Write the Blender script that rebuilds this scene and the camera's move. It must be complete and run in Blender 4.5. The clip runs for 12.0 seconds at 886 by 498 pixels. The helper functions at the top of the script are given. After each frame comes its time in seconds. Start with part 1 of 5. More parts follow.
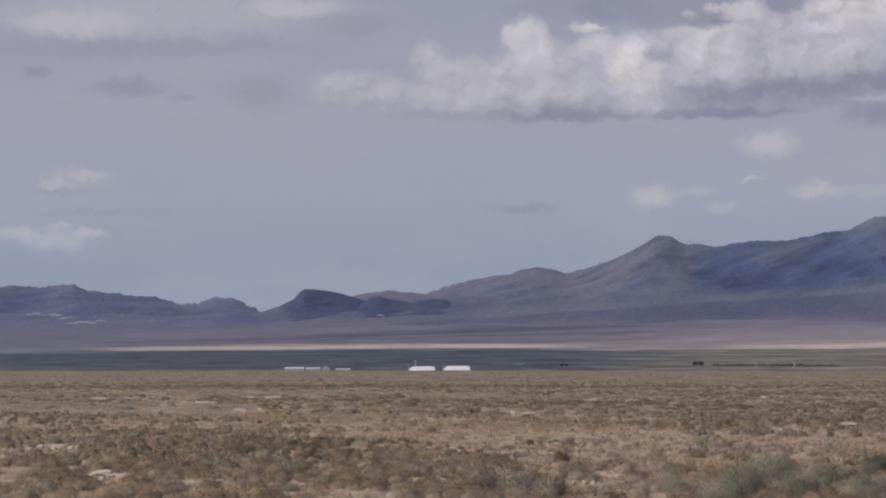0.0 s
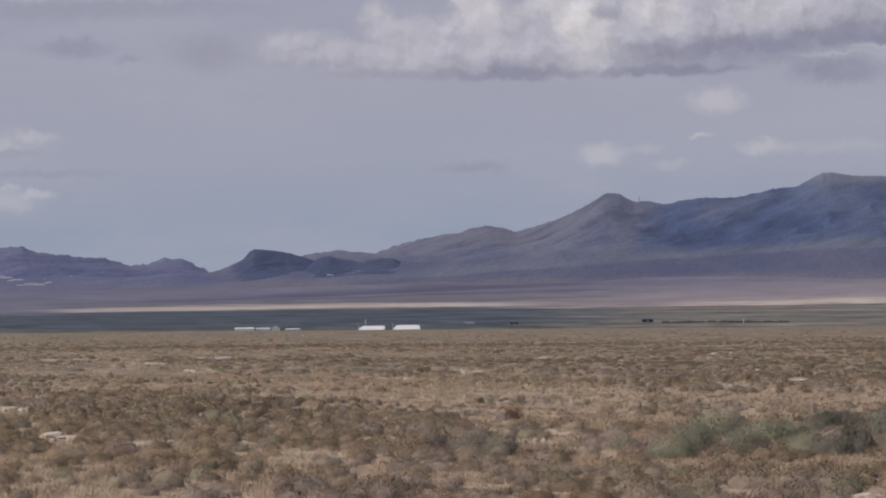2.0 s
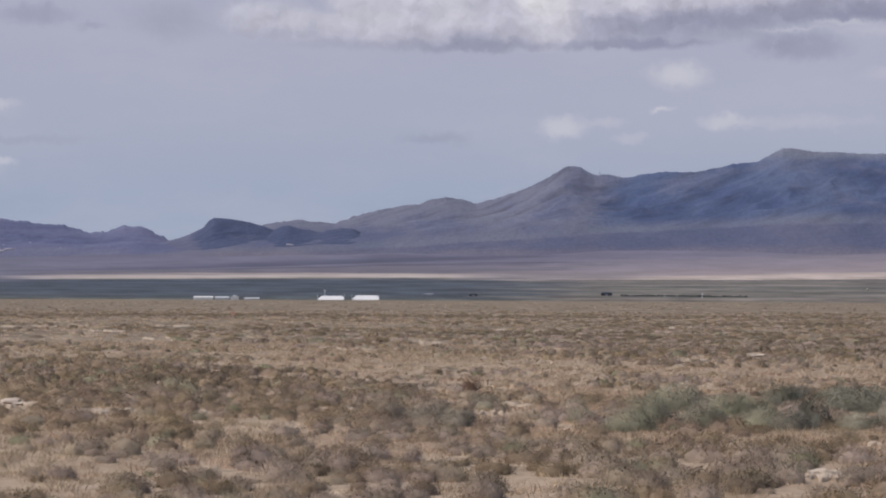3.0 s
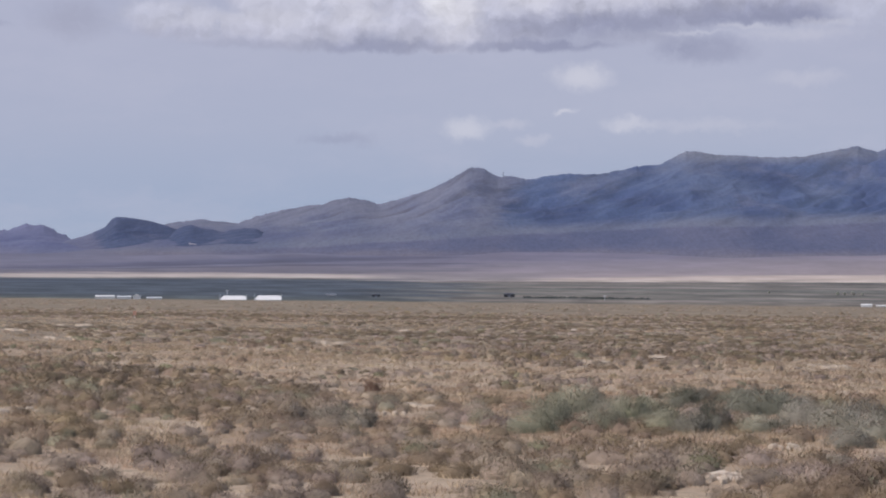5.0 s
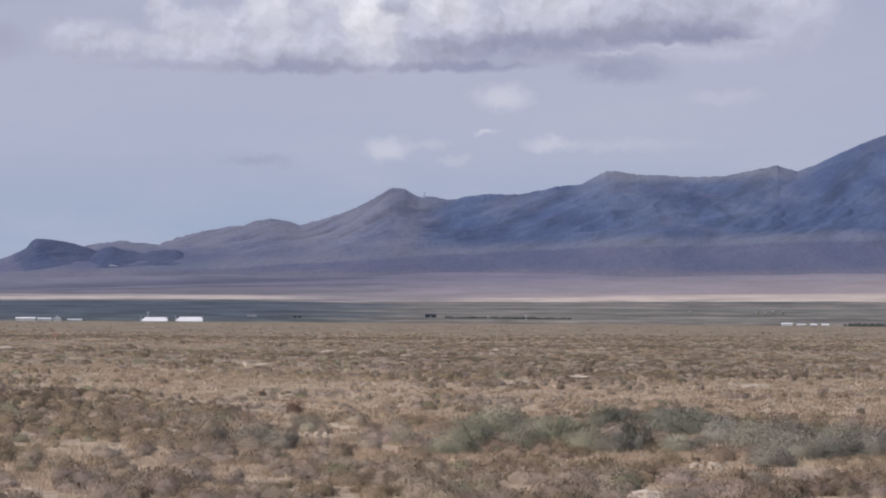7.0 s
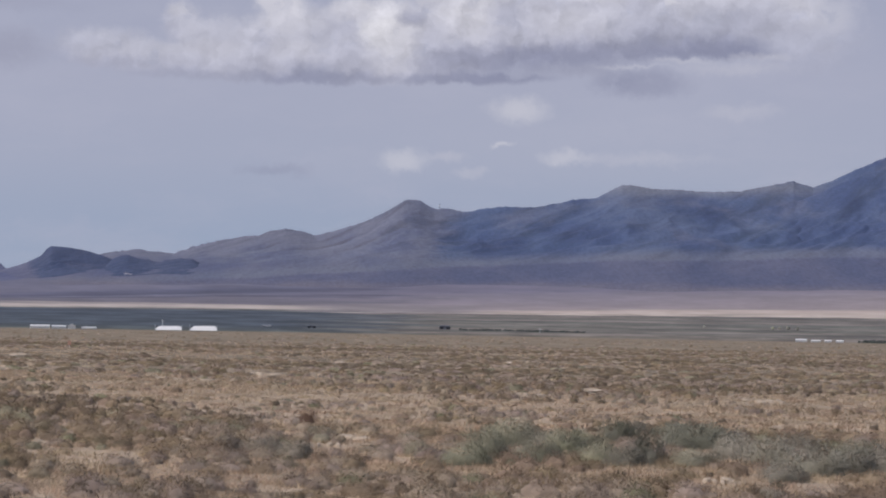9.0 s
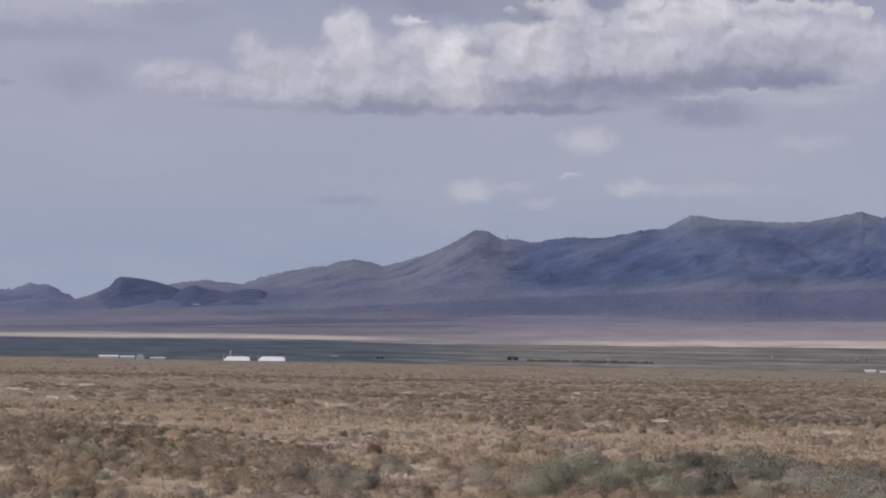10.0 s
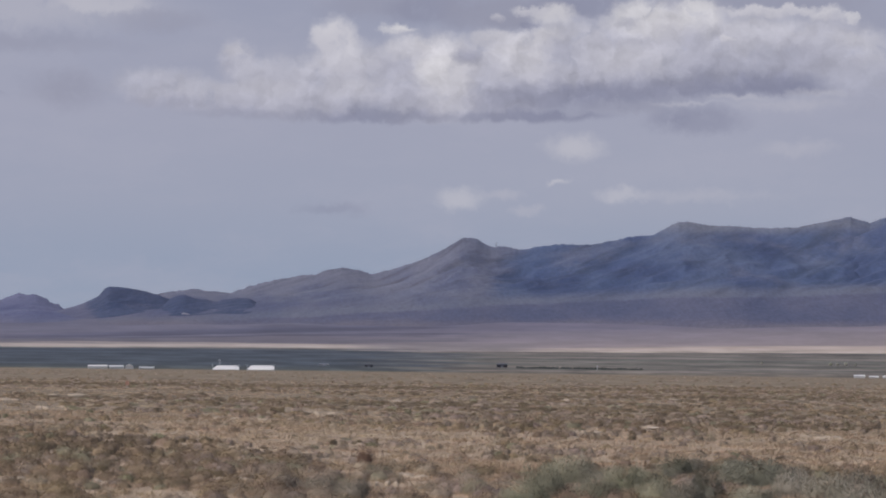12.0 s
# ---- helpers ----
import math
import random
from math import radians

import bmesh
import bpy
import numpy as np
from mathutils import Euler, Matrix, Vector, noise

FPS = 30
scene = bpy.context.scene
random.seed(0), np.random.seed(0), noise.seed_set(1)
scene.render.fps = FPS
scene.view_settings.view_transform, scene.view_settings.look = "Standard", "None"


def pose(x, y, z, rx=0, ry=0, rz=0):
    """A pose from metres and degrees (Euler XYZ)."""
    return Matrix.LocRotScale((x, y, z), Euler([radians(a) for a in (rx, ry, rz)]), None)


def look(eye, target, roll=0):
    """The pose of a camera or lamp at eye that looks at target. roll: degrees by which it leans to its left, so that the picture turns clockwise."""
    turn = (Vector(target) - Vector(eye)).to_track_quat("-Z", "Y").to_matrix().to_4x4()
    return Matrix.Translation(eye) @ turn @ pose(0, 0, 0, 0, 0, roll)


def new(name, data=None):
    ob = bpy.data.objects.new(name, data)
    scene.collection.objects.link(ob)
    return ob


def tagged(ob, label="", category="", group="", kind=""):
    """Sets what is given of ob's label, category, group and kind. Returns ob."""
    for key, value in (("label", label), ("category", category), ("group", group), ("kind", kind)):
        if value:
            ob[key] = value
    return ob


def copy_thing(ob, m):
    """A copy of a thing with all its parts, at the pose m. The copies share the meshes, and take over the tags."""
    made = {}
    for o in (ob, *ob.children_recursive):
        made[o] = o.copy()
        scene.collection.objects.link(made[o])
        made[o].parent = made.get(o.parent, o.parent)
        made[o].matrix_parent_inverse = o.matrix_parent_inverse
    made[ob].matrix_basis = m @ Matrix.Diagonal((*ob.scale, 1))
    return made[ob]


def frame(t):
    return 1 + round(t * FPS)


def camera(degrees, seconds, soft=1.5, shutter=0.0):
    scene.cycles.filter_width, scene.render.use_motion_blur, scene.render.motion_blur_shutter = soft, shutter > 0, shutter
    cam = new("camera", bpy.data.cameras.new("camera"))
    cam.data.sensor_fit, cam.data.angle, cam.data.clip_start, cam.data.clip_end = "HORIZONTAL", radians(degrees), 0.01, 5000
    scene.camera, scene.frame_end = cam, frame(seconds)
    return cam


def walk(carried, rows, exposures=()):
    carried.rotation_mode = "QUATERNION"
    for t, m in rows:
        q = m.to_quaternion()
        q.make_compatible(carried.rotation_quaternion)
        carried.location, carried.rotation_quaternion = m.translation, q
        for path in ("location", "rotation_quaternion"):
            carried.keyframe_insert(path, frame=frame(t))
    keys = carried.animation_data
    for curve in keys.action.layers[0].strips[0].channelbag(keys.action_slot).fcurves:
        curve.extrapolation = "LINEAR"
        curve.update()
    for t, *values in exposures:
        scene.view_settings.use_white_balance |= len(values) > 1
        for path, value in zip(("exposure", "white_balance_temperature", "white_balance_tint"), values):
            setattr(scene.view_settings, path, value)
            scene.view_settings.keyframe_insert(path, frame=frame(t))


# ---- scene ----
# ---- the camera: a hand-held long lens that only turns where it stands ----
EYE = 2.5
cam = camera(16.0, 12.0, soft=2.0)
# seconds, yaw (left is plus), pitch, roll, in degrees
VIEW_START = [
    (0.0, 2.691, 1.530, -0.356), (0.1, 3.400, 1.562, -0.468), (0.2, 3.163, 1.301, -0.576), (0.3, 3.473, 1.050, -1.000),
    (0.4, 3.381, 1.364, -0.753), (0.5, 2.770, 1.398, -0.813), (0.6, 3.253, 1.420, -0.855), (0.7, 2.983, 1.344, -0.887),
    (0.8, 2.650, 1.405, -0.910), (0.9, 2.892, 1.441, -0.925), (1.0, 2.356, 1.502, -0.933), (1.1, 2.364, 1.360, -0.936),
    (1.2, 2.368, 1.243, -0.934), (1.3, 2.074, 1.179, -0.930), (1.4, 2.017, 1.231, -0.925), (1.5, 1.974, 1.285, -0.920),
    (1.6, 2.089, 1.292, -0.916), (1.7, 2.141, 1.329, -0.908), (1.8, 1.906, 1.108, -0.889), (1.9, 1.896, 0.880, -0.854),
    (2.0, 1.775, 0.776, -0.796), (2.1, 1.417, 0.780, -0.689), (2.2, 1.227, 0.686, -0.532), (2.3, 1.490, 0.582, -0.357),
    (2.4, 1.369, 0.484, -0.198), (2.5, 1.506, 0.490, -0.085), (2.6, 1.463, 0.281, -0.036), (2.7, 1.340, 0.304, -0.031),
    (2.8, 1.071, 0.326, -0.053), (2.9, 1.180, 0.286, -0.081), (3.0, 1.050, 0.246, -0.096), (3.2, 0.896, 0.179, -0.060),
]
VIEW_MIDDLE = [
    (4.8, -0.395, 0.361, 0.180), (5.0, -0.713, 0.263, 0.251), (5.2, -0.951, 0.359, 0.371), (5.3, -1.063, 0.316, 0.419),
    (5.4, -1.184, 0.461, 0.435), (5.5, -1.491, 0.307, 0.402), (5.6, -1.266, 0.355, 0.326), (5.7, -1.408, 0.461, 0.238),
    (5.8, -1.749, 0.520, 0.153), (5.9, -1.725, 0.474, 0.088), (6.0, -1.596, 0.523, 0.060), (6.1, -2.022, 0.598, 0.073),
    (6.2, -1.919, 0.591, 0.111), (6.3, -2.175, 0.572, 0.162), (6.4, -2.178, 0.443, 0.215), (6.5, -1.806, 0.457, 0.256),
    (6.6, -2.156, 0.584, 0.255), (6.7, -2.698, 0.519, 0.207), (6.8, -2.044, 0.659, 0.137), (6.9, -2.169, 0.542, 0.072),
    (7.0, -2.143, 0.639, 0.038), (7.2, -2.190, 0.660, 0.050),
]
VIEW_END = [
    (8.8, -1.260, 0.830, 0.330), (8.9, -1.350, 0.880, 0.520), (9.0, -1.869, 0.855, 0.685), (9.1, -1.505, 0.940, 0.760),
    (9.2, -1.240, 1.110, 0.840), (9.3, -1.146, 1.360, 0.920), (9.4, -0.750, 1.560, 1.000), (9.5, -1.249, 1.545, 1.085),
    (9.6, -0.520, 1.590, 1.040), (9.7, -0.750, 1.480, 0.950), (9.8, -1.100, 1.540, 0.860), (9.9, -0.870, 1.500, 0.780),
    (10.0, -0.629, 1.397, 0.707), (10.1, -0.543, 1.396, 0.527), (10.2, -0.744, 1.425, 0.302), (10.3, -0.550, 1.486, 0.082),
    (10.4, -0.359, 1.385, -0.086), (10.5, -0.376, 1.397, -0.153), (10.6, -0.421, 1.454, -0.133), (10.7, -0.405, 1.406, -0.081),
    (10.8, -0.543, 1.286, -0.010), (10.9, 0.470, 1.395, -0.480), (11.0, -0.510, 1.518, 0.133), (11.1, -0.401, 1.689, 0.172),
    (11.2, -0.689, 1.629, 0.182), (11.3, -0.378, 1.696, 0.178), (11.4, -0.918, 1.728, 0.174), (11.5, -0.905, 1.754, 0.187),
    (11.6, -0.930, 1.599, 0.215), (11.7, -0.935, 1.475, 0.245), (11.8, -0.753, 1.570, 0.279), (11.9, -1.154, 1.623, 0.313),
    (12.0, -0.835, 1.539, 0.349),
]
EXPOSURES = [(0.0, -0.22, 6450, 10), (0.3, -0.22, 6480, 10), (0.5, -0.08, 6500, 10), (1.0, -0.13, 6450, 10), (1.5, -0.17, 6500, 10), (2.0, -0.18, 6500, 10), (2.5, 0.0, 6450, 10), (3.2, 0.05, 6280, 10), (5.0, 0.15, 6150, 10),
             (7.0, 0.15, 6150, 10), (9.5, -0.06, 6230, 10), (12.0, -0.15, 6300, 10)]
walk(cam, [(t, pose(0, 0, EYE, 90 + pitch, 0, yaw) @ pose(0, 0, 0, 0, 0, roll))
           for t, yaw, pitch, roll in VIEW_START + VIEW_MIDDLE + VIEW_END], EXPOSURES)

# ---- daylight: a high sun from behind the left shoulder, a pale sky ----
SUN_AZ, SUN_EL = -118.0, 54.0
world = bpy.data.worlds.new("sky")
scene.world = world
world.use_nodes = True
wn = world.node_tree.nodes
sky = wn.new("ShaderNodeTexSky")
sky.sky_type, sky.sun_disc = "NISHITA", False
sky.sun_elevation, sky.sun_rotation = radians(SUN_EL), radians(SUN_AZ)
sky.dust_density = 3.0
wn["Background"].inputs["Strength"].default_value = 0.14
world.node_tree.links.new(sky.outputs[0], wn["Background"].inputs["Color"])
sun = new("sun", bpy.data.lights.new("sun", "SUN"))
sun.data.energy, sun.data.angle, sun.data.color = 2.7, radians(8.0), (1.0, 0.94, 0.86)
sun.matrix_world = look((math.sin(radians(SUN_AZ)) * math.cos(radians(SUN_EL)) * 60, math.cos(radians(SUN_AZ)) * math.cos(radians(SUN_EL)) * 60,
                         math.sin(radians(SUN_EL)) * 60), (0, 0, 0))


# ---- node helpers ----
class Nodes:
    def __init__(self, name):
        self.mat = bpy.data.materials.new(name)
        self.mat.use_nodes = True
        self.tree = self.mat.node_tree
        self.bsdf = self.tree.nodes["Principled BSDF"]
        self.out = self.tree.nodes["Material Output"]

    def add(self, kind, **inputs):
        n = self.tree.nodes.new(kind)
        for k, v in inputs.items():
            self.put(n.inputs[k.replace("_", " ")], v)
        return n

    def put(self, socket, v):
        if isinstance(v, bpy.types.NodeSocket):
            self.tree.links.new(v, socket)
        else:
            socket.default_value = v

    def math(self, op, a, b=0.0, c=0.0, clamp=False):
        n = self.tree.nodes.new("ShaderNodeMath")
        n.operation, n.use_clamp = op, clamp
        for s, v in zip(n.inputs, (a, b, c)):
            self.put(s, v)
        return n.outputs[0]

    def vec(self, op, a, b=(0, 0, 0)):
        n = self.tree.nodes.new("ShaderNodeVectorMath")
        n.operation = op
        self.put(n.inputs[0], a)
        if op == "SCALE":
            self.put(n.inputs[3], b)
        else:
            self.put(n.inputs[1], b)
        return n.outputs["Value"] if op in ("LENGTH", "DOT_PRODUCT") else n.outputs[0]

    def noise(self, vector, scale, detail=4.0, rough=0.55, colour=False):
        n = self.add("ShaderNodeTexNoise", Vector=vector, Scale=scale, Detail=detail, Roughness=rough)
        return n.outputs["Color" if colour else "Fac"]

    def ramp(self, fac, stops, ease="LINEAR"):
        n = self.add("ShaderNodeValToRGB", Fac=fac)
        n.color_ramp.interpolation = ease
        el = n.color_ramp.elements
        while len(el) < len(stops):
            el.new(0.5)
        for e, (p, c) in zip(el, stops):
            e.position = p
            e.color = (*c, 1) if isinstance(c, tuple) else (c, c, c, 1)
        return n.outputs[0]

    def mix(self, fac, a, b, mode="MIX"):
        n = self.tree.nodes.new("ShaderNodeMix")
        n.data_type, n.blend_type = "RGBA", mode
        for s, v in ((n.inputs[0], fac), (n.inputs[6], a), (n.inputs[7], b)):
            self.put(s, (*v, 1) if isinstance(v, tuple) and len(v) == 3 else v)
        return n.outputs[2]

    def span(self, v, lo, hi):
        n = self.add("ShaderNodeMapRange", Value=v, From_Min=lo, From_Max=hi)
        n.interpolation_type = "SMOOTHSTEP"
        return n.outputs[0]

    def bump(self, height, strength, distance):
        n = self.add("ShaderNodeBump", Height=height, Strength=strength, Distance=distance)
        self.put(self.bsdf.inputs["Normal"], n.outputs[0])

    def place(self):
        return self.add("ShaderNodeNewGeometry").outputs["Position"]

    def done(self, colour, rough=0.9):
        self.put(self.bsdf.inputs["Base Color"], colour)
        self.put(self.bsdf.inputs["Roughness"], rough)
        self.put(self.bsdf.inputs["Specular IOR Level"], 0.2)
        return self.mat


def at(az, r, z=0.0):
    """A place by its bearing from the viewpoint (degrees, right is plus) and its distance."""
    return Vector((r * math.sin(radians(az)), r * math.cos(radians(az)), z))


def mesh_object(name, verts, faces, material, smooth=False):
    me = bpy.data.meshes.new(name)
    me.from_pydata(verts if isinstance(verts, list) else verts.tolist(), [], faces if isinstance(faces, list) else faces.tolist())
    me.materials.append(material)
    if smooth:
        me.polygons.foreach_set("use_smooth", [True] * len(me.polygons))
    me.update()
    return new(name, me)


def part(name, bm, material, parent, label=""):
    me = bpy.data.meshes.new(name)
    bm.to_mesh(me)
    bm.free()
    me.materials.append(material)
    ob = new(name, me)
    ob.parent = parent
    if label:
        ob["label"] = label
    return ob


# ---- smooth value noise for the land's shape ----
def lattice(ix, iy, seed):
    h = (ix * 374761393 + iy * 668265263 + seed * 974634777) & 0x7FFFFFFF
    h = ((h ^ (h >> 13)) * 1274126177) & 0x7FFFFFFF
    return ((h ^ (h >> 16)) & 0xFFFF) / 65535.0


def value_noise(x, y, seed=0):
    x, y = np.asarray(x, float), np.asarray(y, float)
    x, y = np.broadcast_arrays(x, y)
    ix, iy = np.floor(x).astype(np.int64), np.floor(y).astype(np.int64)
    fx, fy = x - ix, y - iy
    fx, fy = fx * fx * (3 - 2 * fx), fy * fy * (3 - 2 * fy)
    a, b = lattice(ix, iy, seed), lattice(ix + 1, iy, seed)
    c, d = lattice(ix, iy + 1, seed), lattice(ix + 1, iy + 1, seed)
    return (a + (b - a) * fx) * (1 - fy) + (c + (d - c) * fx) * fy


def fbm(x, y, octaves=4, seed=0, gain=0.5):
    total, amp, norm = 0.0, 1.0, 0.0
    for i in range(octaves):
        total = total + amp * value_noise(np.asarray(x) * 2 ** i, np.asarray(y) * 2 ** i, seed + i)
        norm, amp = norm + amp, amp * gain
    return total / norm


# ---- the ground: a plain that falls gently to a valley floor, then fans that rise to the hills ----
def fan_top(az):
    """How high the fans reach where the hills begin, in degrees over the eye's level."""
    return np.interp(az, [-16, -10, -6, -3, 0, 3, 6, 10, 16], [0.06, 0.08, 0.12, 0.16, 0.20, 0.22, 0.24, 0.27, 0.3])


def ground_z(x, y):
    x, y = np.asarray(x, float), np.asarray(y, float)
    r = np.hypot(x, y) + 1e-6
    az = np.clip(np.degrees(np.arctan2(x, y)), -16, 16)
    edge = np.radians(-0.700 - 0.006 * az)                       # the plain's far edge, seen from the eye
    fall = -edge - EYE / 1900.0
    plain = -fall * r
    d1 = EYE + 1900 * np.tan(edge)
    d2, d3, d4 = EYE + 3000 * np.tan(np.radians(-0.29)), EYE + 3250 * np.tan(np.radians(-0.165)), EYE + 3750 * np.tan(np.radians(fan_top(az)))
    far = np.where(r < 3000, d1 + (d2 - d1) * (r - 1900) / 1100, np.where(r < 3250, d2 + (d3 - d2) * (r - 3000) / 250,
                   d3 + (d4 - d3) * np.clip((r - 3250) / 500, 0, 1.6) ** 1.1))
    z = np.where(r < 1900, plain, far)
    near = np.clip((400 - r) / 300, 0, 1) * np.clip(r / 15, 0, 1)
    z = z + near * (0.10 * (fbm(x / 3.1, y / 3.1, 3, 5) - 0.5) + 0.55 * (fbm(x / 21.0, y / 26.0, 2, 9) - 0.5))
    return z


def build_ground(material):
    az = np.concatenate([np.arange(-180, -13, 7.0), np.arange(-13, 13, 0.12), np.arange(13, 180, 7.0)])
    r = np.concatenate([[0.5, 3, 8, 14, 20], np.geomspace(24, 420, 230), np.geomspace(430, 1880, 40), [1898, 1903], np.linspace(1930, 4990, 100)])
    a, rr = np.meshgrid(np.radians(az), r)
    x, y = rr * np.sin(a), rr * np.cos(a)
    v = np.stack([x, y, ground_z(x, y)], -1).reshape(-1, 3)
    n, m = len(r), len(az)
    i, j = np.meshgrid(np.arange(n - 1), np.arange(m), indexing="ij")
    k = (j + 1) % m
    f = np.stack([i * m + j, i * m + k, (i + 1) * m + k, (i + 1) * m + j], -1).reshape(-1, 4).tolist()
    f.append(list(range(m))[::-1])
    return mesh_object("ground", v, f, material, True)


# ---- materials ----
def ground_material():
    n = Nodes("dry_soil")
    p = n.place()
    flat = n.vec("MULTIPLY", p, (1, 1, 0))
    dist = n.vec("LENGTH", flat)
    sep = n.add("ShaderNodeSeparateXYZ", Vector=p)
    bearing = n.math("MULTIPLY", n.math("ARCTAN2", sep.outputs[0], sep.outputs[1]), 57.29578)
    big, mid, fine = n.noise(p, 0.012, 3), n.noise(p, 0.16, 5, 0.6), n.noise(p, 3.0, 5, 0.65)
    soil = n.mix(n.span(mid, 0.40, 0.62), (0.285, 0.210, 0.147), (0.37, 0.284, 0.206))
    soil = n.mix(n.span(fine, 0.45, 0.7), soil, (0.20, 0.15, 0.105))
    soil = n.mix(n.math("MULTIPLY", n.span(n.noise(p, 0.35, 4, 0.6), 0.60, 0.70), 0.45), soil, (0.43, 0.35, 0.27))
    # far plain: sage and dry grass run together
    scrub = n.ramp(n.noise(n.add("ShaderNodeCombineXYZ", X=n.math("MULTIPLY", bearing, 1.1), Y=n.math("MULTIPLY", dist, 0.022)).outputs[0], 1.0, 6, 0.7), [(0.34, (0.112, 0.088, 0.062)), (0.50, (0.168, 0.129, 0.090)), (0.66, (0.240, 0.186, 0.132))])
    soil = n.mix(n.span(dist, 85, 230), soil, scrub)
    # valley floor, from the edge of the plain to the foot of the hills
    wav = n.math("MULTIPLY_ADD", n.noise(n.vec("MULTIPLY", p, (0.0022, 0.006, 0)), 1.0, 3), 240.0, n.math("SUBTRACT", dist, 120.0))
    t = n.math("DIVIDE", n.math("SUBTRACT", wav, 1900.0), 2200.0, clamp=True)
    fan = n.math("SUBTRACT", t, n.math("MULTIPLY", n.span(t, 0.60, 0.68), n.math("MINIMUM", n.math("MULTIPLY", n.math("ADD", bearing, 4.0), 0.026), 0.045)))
    # the fans' blue-violet stops hold distance haze in the ground colour
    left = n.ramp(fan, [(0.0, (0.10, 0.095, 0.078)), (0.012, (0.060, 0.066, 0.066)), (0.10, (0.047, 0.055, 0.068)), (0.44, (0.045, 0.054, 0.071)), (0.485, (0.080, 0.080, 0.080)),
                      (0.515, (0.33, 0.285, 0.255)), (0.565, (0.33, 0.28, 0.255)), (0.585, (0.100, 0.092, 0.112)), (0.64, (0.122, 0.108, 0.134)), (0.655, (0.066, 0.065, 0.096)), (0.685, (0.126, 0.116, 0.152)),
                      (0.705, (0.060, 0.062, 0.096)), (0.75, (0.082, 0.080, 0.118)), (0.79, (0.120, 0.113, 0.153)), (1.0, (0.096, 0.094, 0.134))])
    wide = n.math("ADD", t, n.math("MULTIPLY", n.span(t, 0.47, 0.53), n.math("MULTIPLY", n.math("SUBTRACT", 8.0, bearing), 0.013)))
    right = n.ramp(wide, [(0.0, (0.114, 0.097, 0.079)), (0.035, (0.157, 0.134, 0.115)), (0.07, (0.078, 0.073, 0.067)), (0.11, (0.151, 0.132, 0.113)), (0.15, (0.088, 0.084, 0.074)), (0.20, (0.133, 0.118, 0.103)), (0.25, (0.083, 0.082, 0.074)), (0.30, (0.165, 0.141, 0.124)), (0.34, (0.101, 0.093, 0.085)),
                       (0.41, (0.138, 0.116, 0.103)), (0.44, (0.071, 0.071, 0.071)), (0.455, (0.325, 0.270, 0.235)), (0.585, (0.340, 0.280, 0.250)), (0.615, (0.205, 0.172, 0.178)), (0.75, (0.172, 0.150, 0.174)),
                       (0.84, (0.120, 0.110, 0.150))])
    side = n.span(n.math("MULTIPLY_ADD", n.noise(n.add("ShaderNodeCombineXYZ", X=n.math("MULTIPLY", bearing, 0.3), Y=n.math("MULTIPLY", dist, 0.012)).outputs[0], 1.0, 4), 9.0, n.math("SUBTRACT", bearing, 5.2)), -1.4, 1.0)
    # airborne dust haze painted over the valley floor at far left
    dust_haze = n.math("MULTIPLY", n.span(n.math("MULTIPLY_ADD", n.noise(n.vec("MULTIPLY", p, (0.004, 0.02, 0)), 1.0, 4), 2.5, bearing), -6.0, -8.3), n.span(t, 0.38, 0.5))
    left = n.mix(n.math("MULTIPLY", dust_haze, 0.92), left, (0.105, 0.103, 0.140))
    faded = n.math("MULTIPLY", n.span(n.math("ABSOLUTE", n.math("SUBTRACT", bearing, 1.0)), 2.2, 0.8), n.math("MULTIPLY", n.span(t, 0.45, 0.48), n.span(t, 0.62, 0.58)))
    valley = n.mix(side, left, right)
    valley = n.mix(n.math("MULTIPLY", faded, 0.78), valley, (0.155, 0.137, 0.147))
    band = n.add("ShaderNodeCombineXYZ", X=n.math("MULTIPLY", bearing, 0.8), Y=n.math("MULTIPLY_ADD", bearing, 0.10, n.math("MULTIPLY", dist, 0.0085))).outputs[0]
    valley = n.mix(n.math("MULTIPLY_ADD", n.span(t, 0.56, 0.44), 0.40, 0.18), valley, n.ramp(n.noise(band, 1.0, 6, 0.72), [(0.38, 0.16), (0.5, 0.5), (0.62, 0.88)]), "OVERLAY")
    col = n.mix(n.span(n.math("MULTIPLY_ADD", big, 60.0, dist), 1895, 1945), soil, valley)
    n.bump(n.math("ADD", mid, n.math("MULTIPLY", fine, 0.3)), 0.5, 0.15)
    return n.done(col, 0.95)


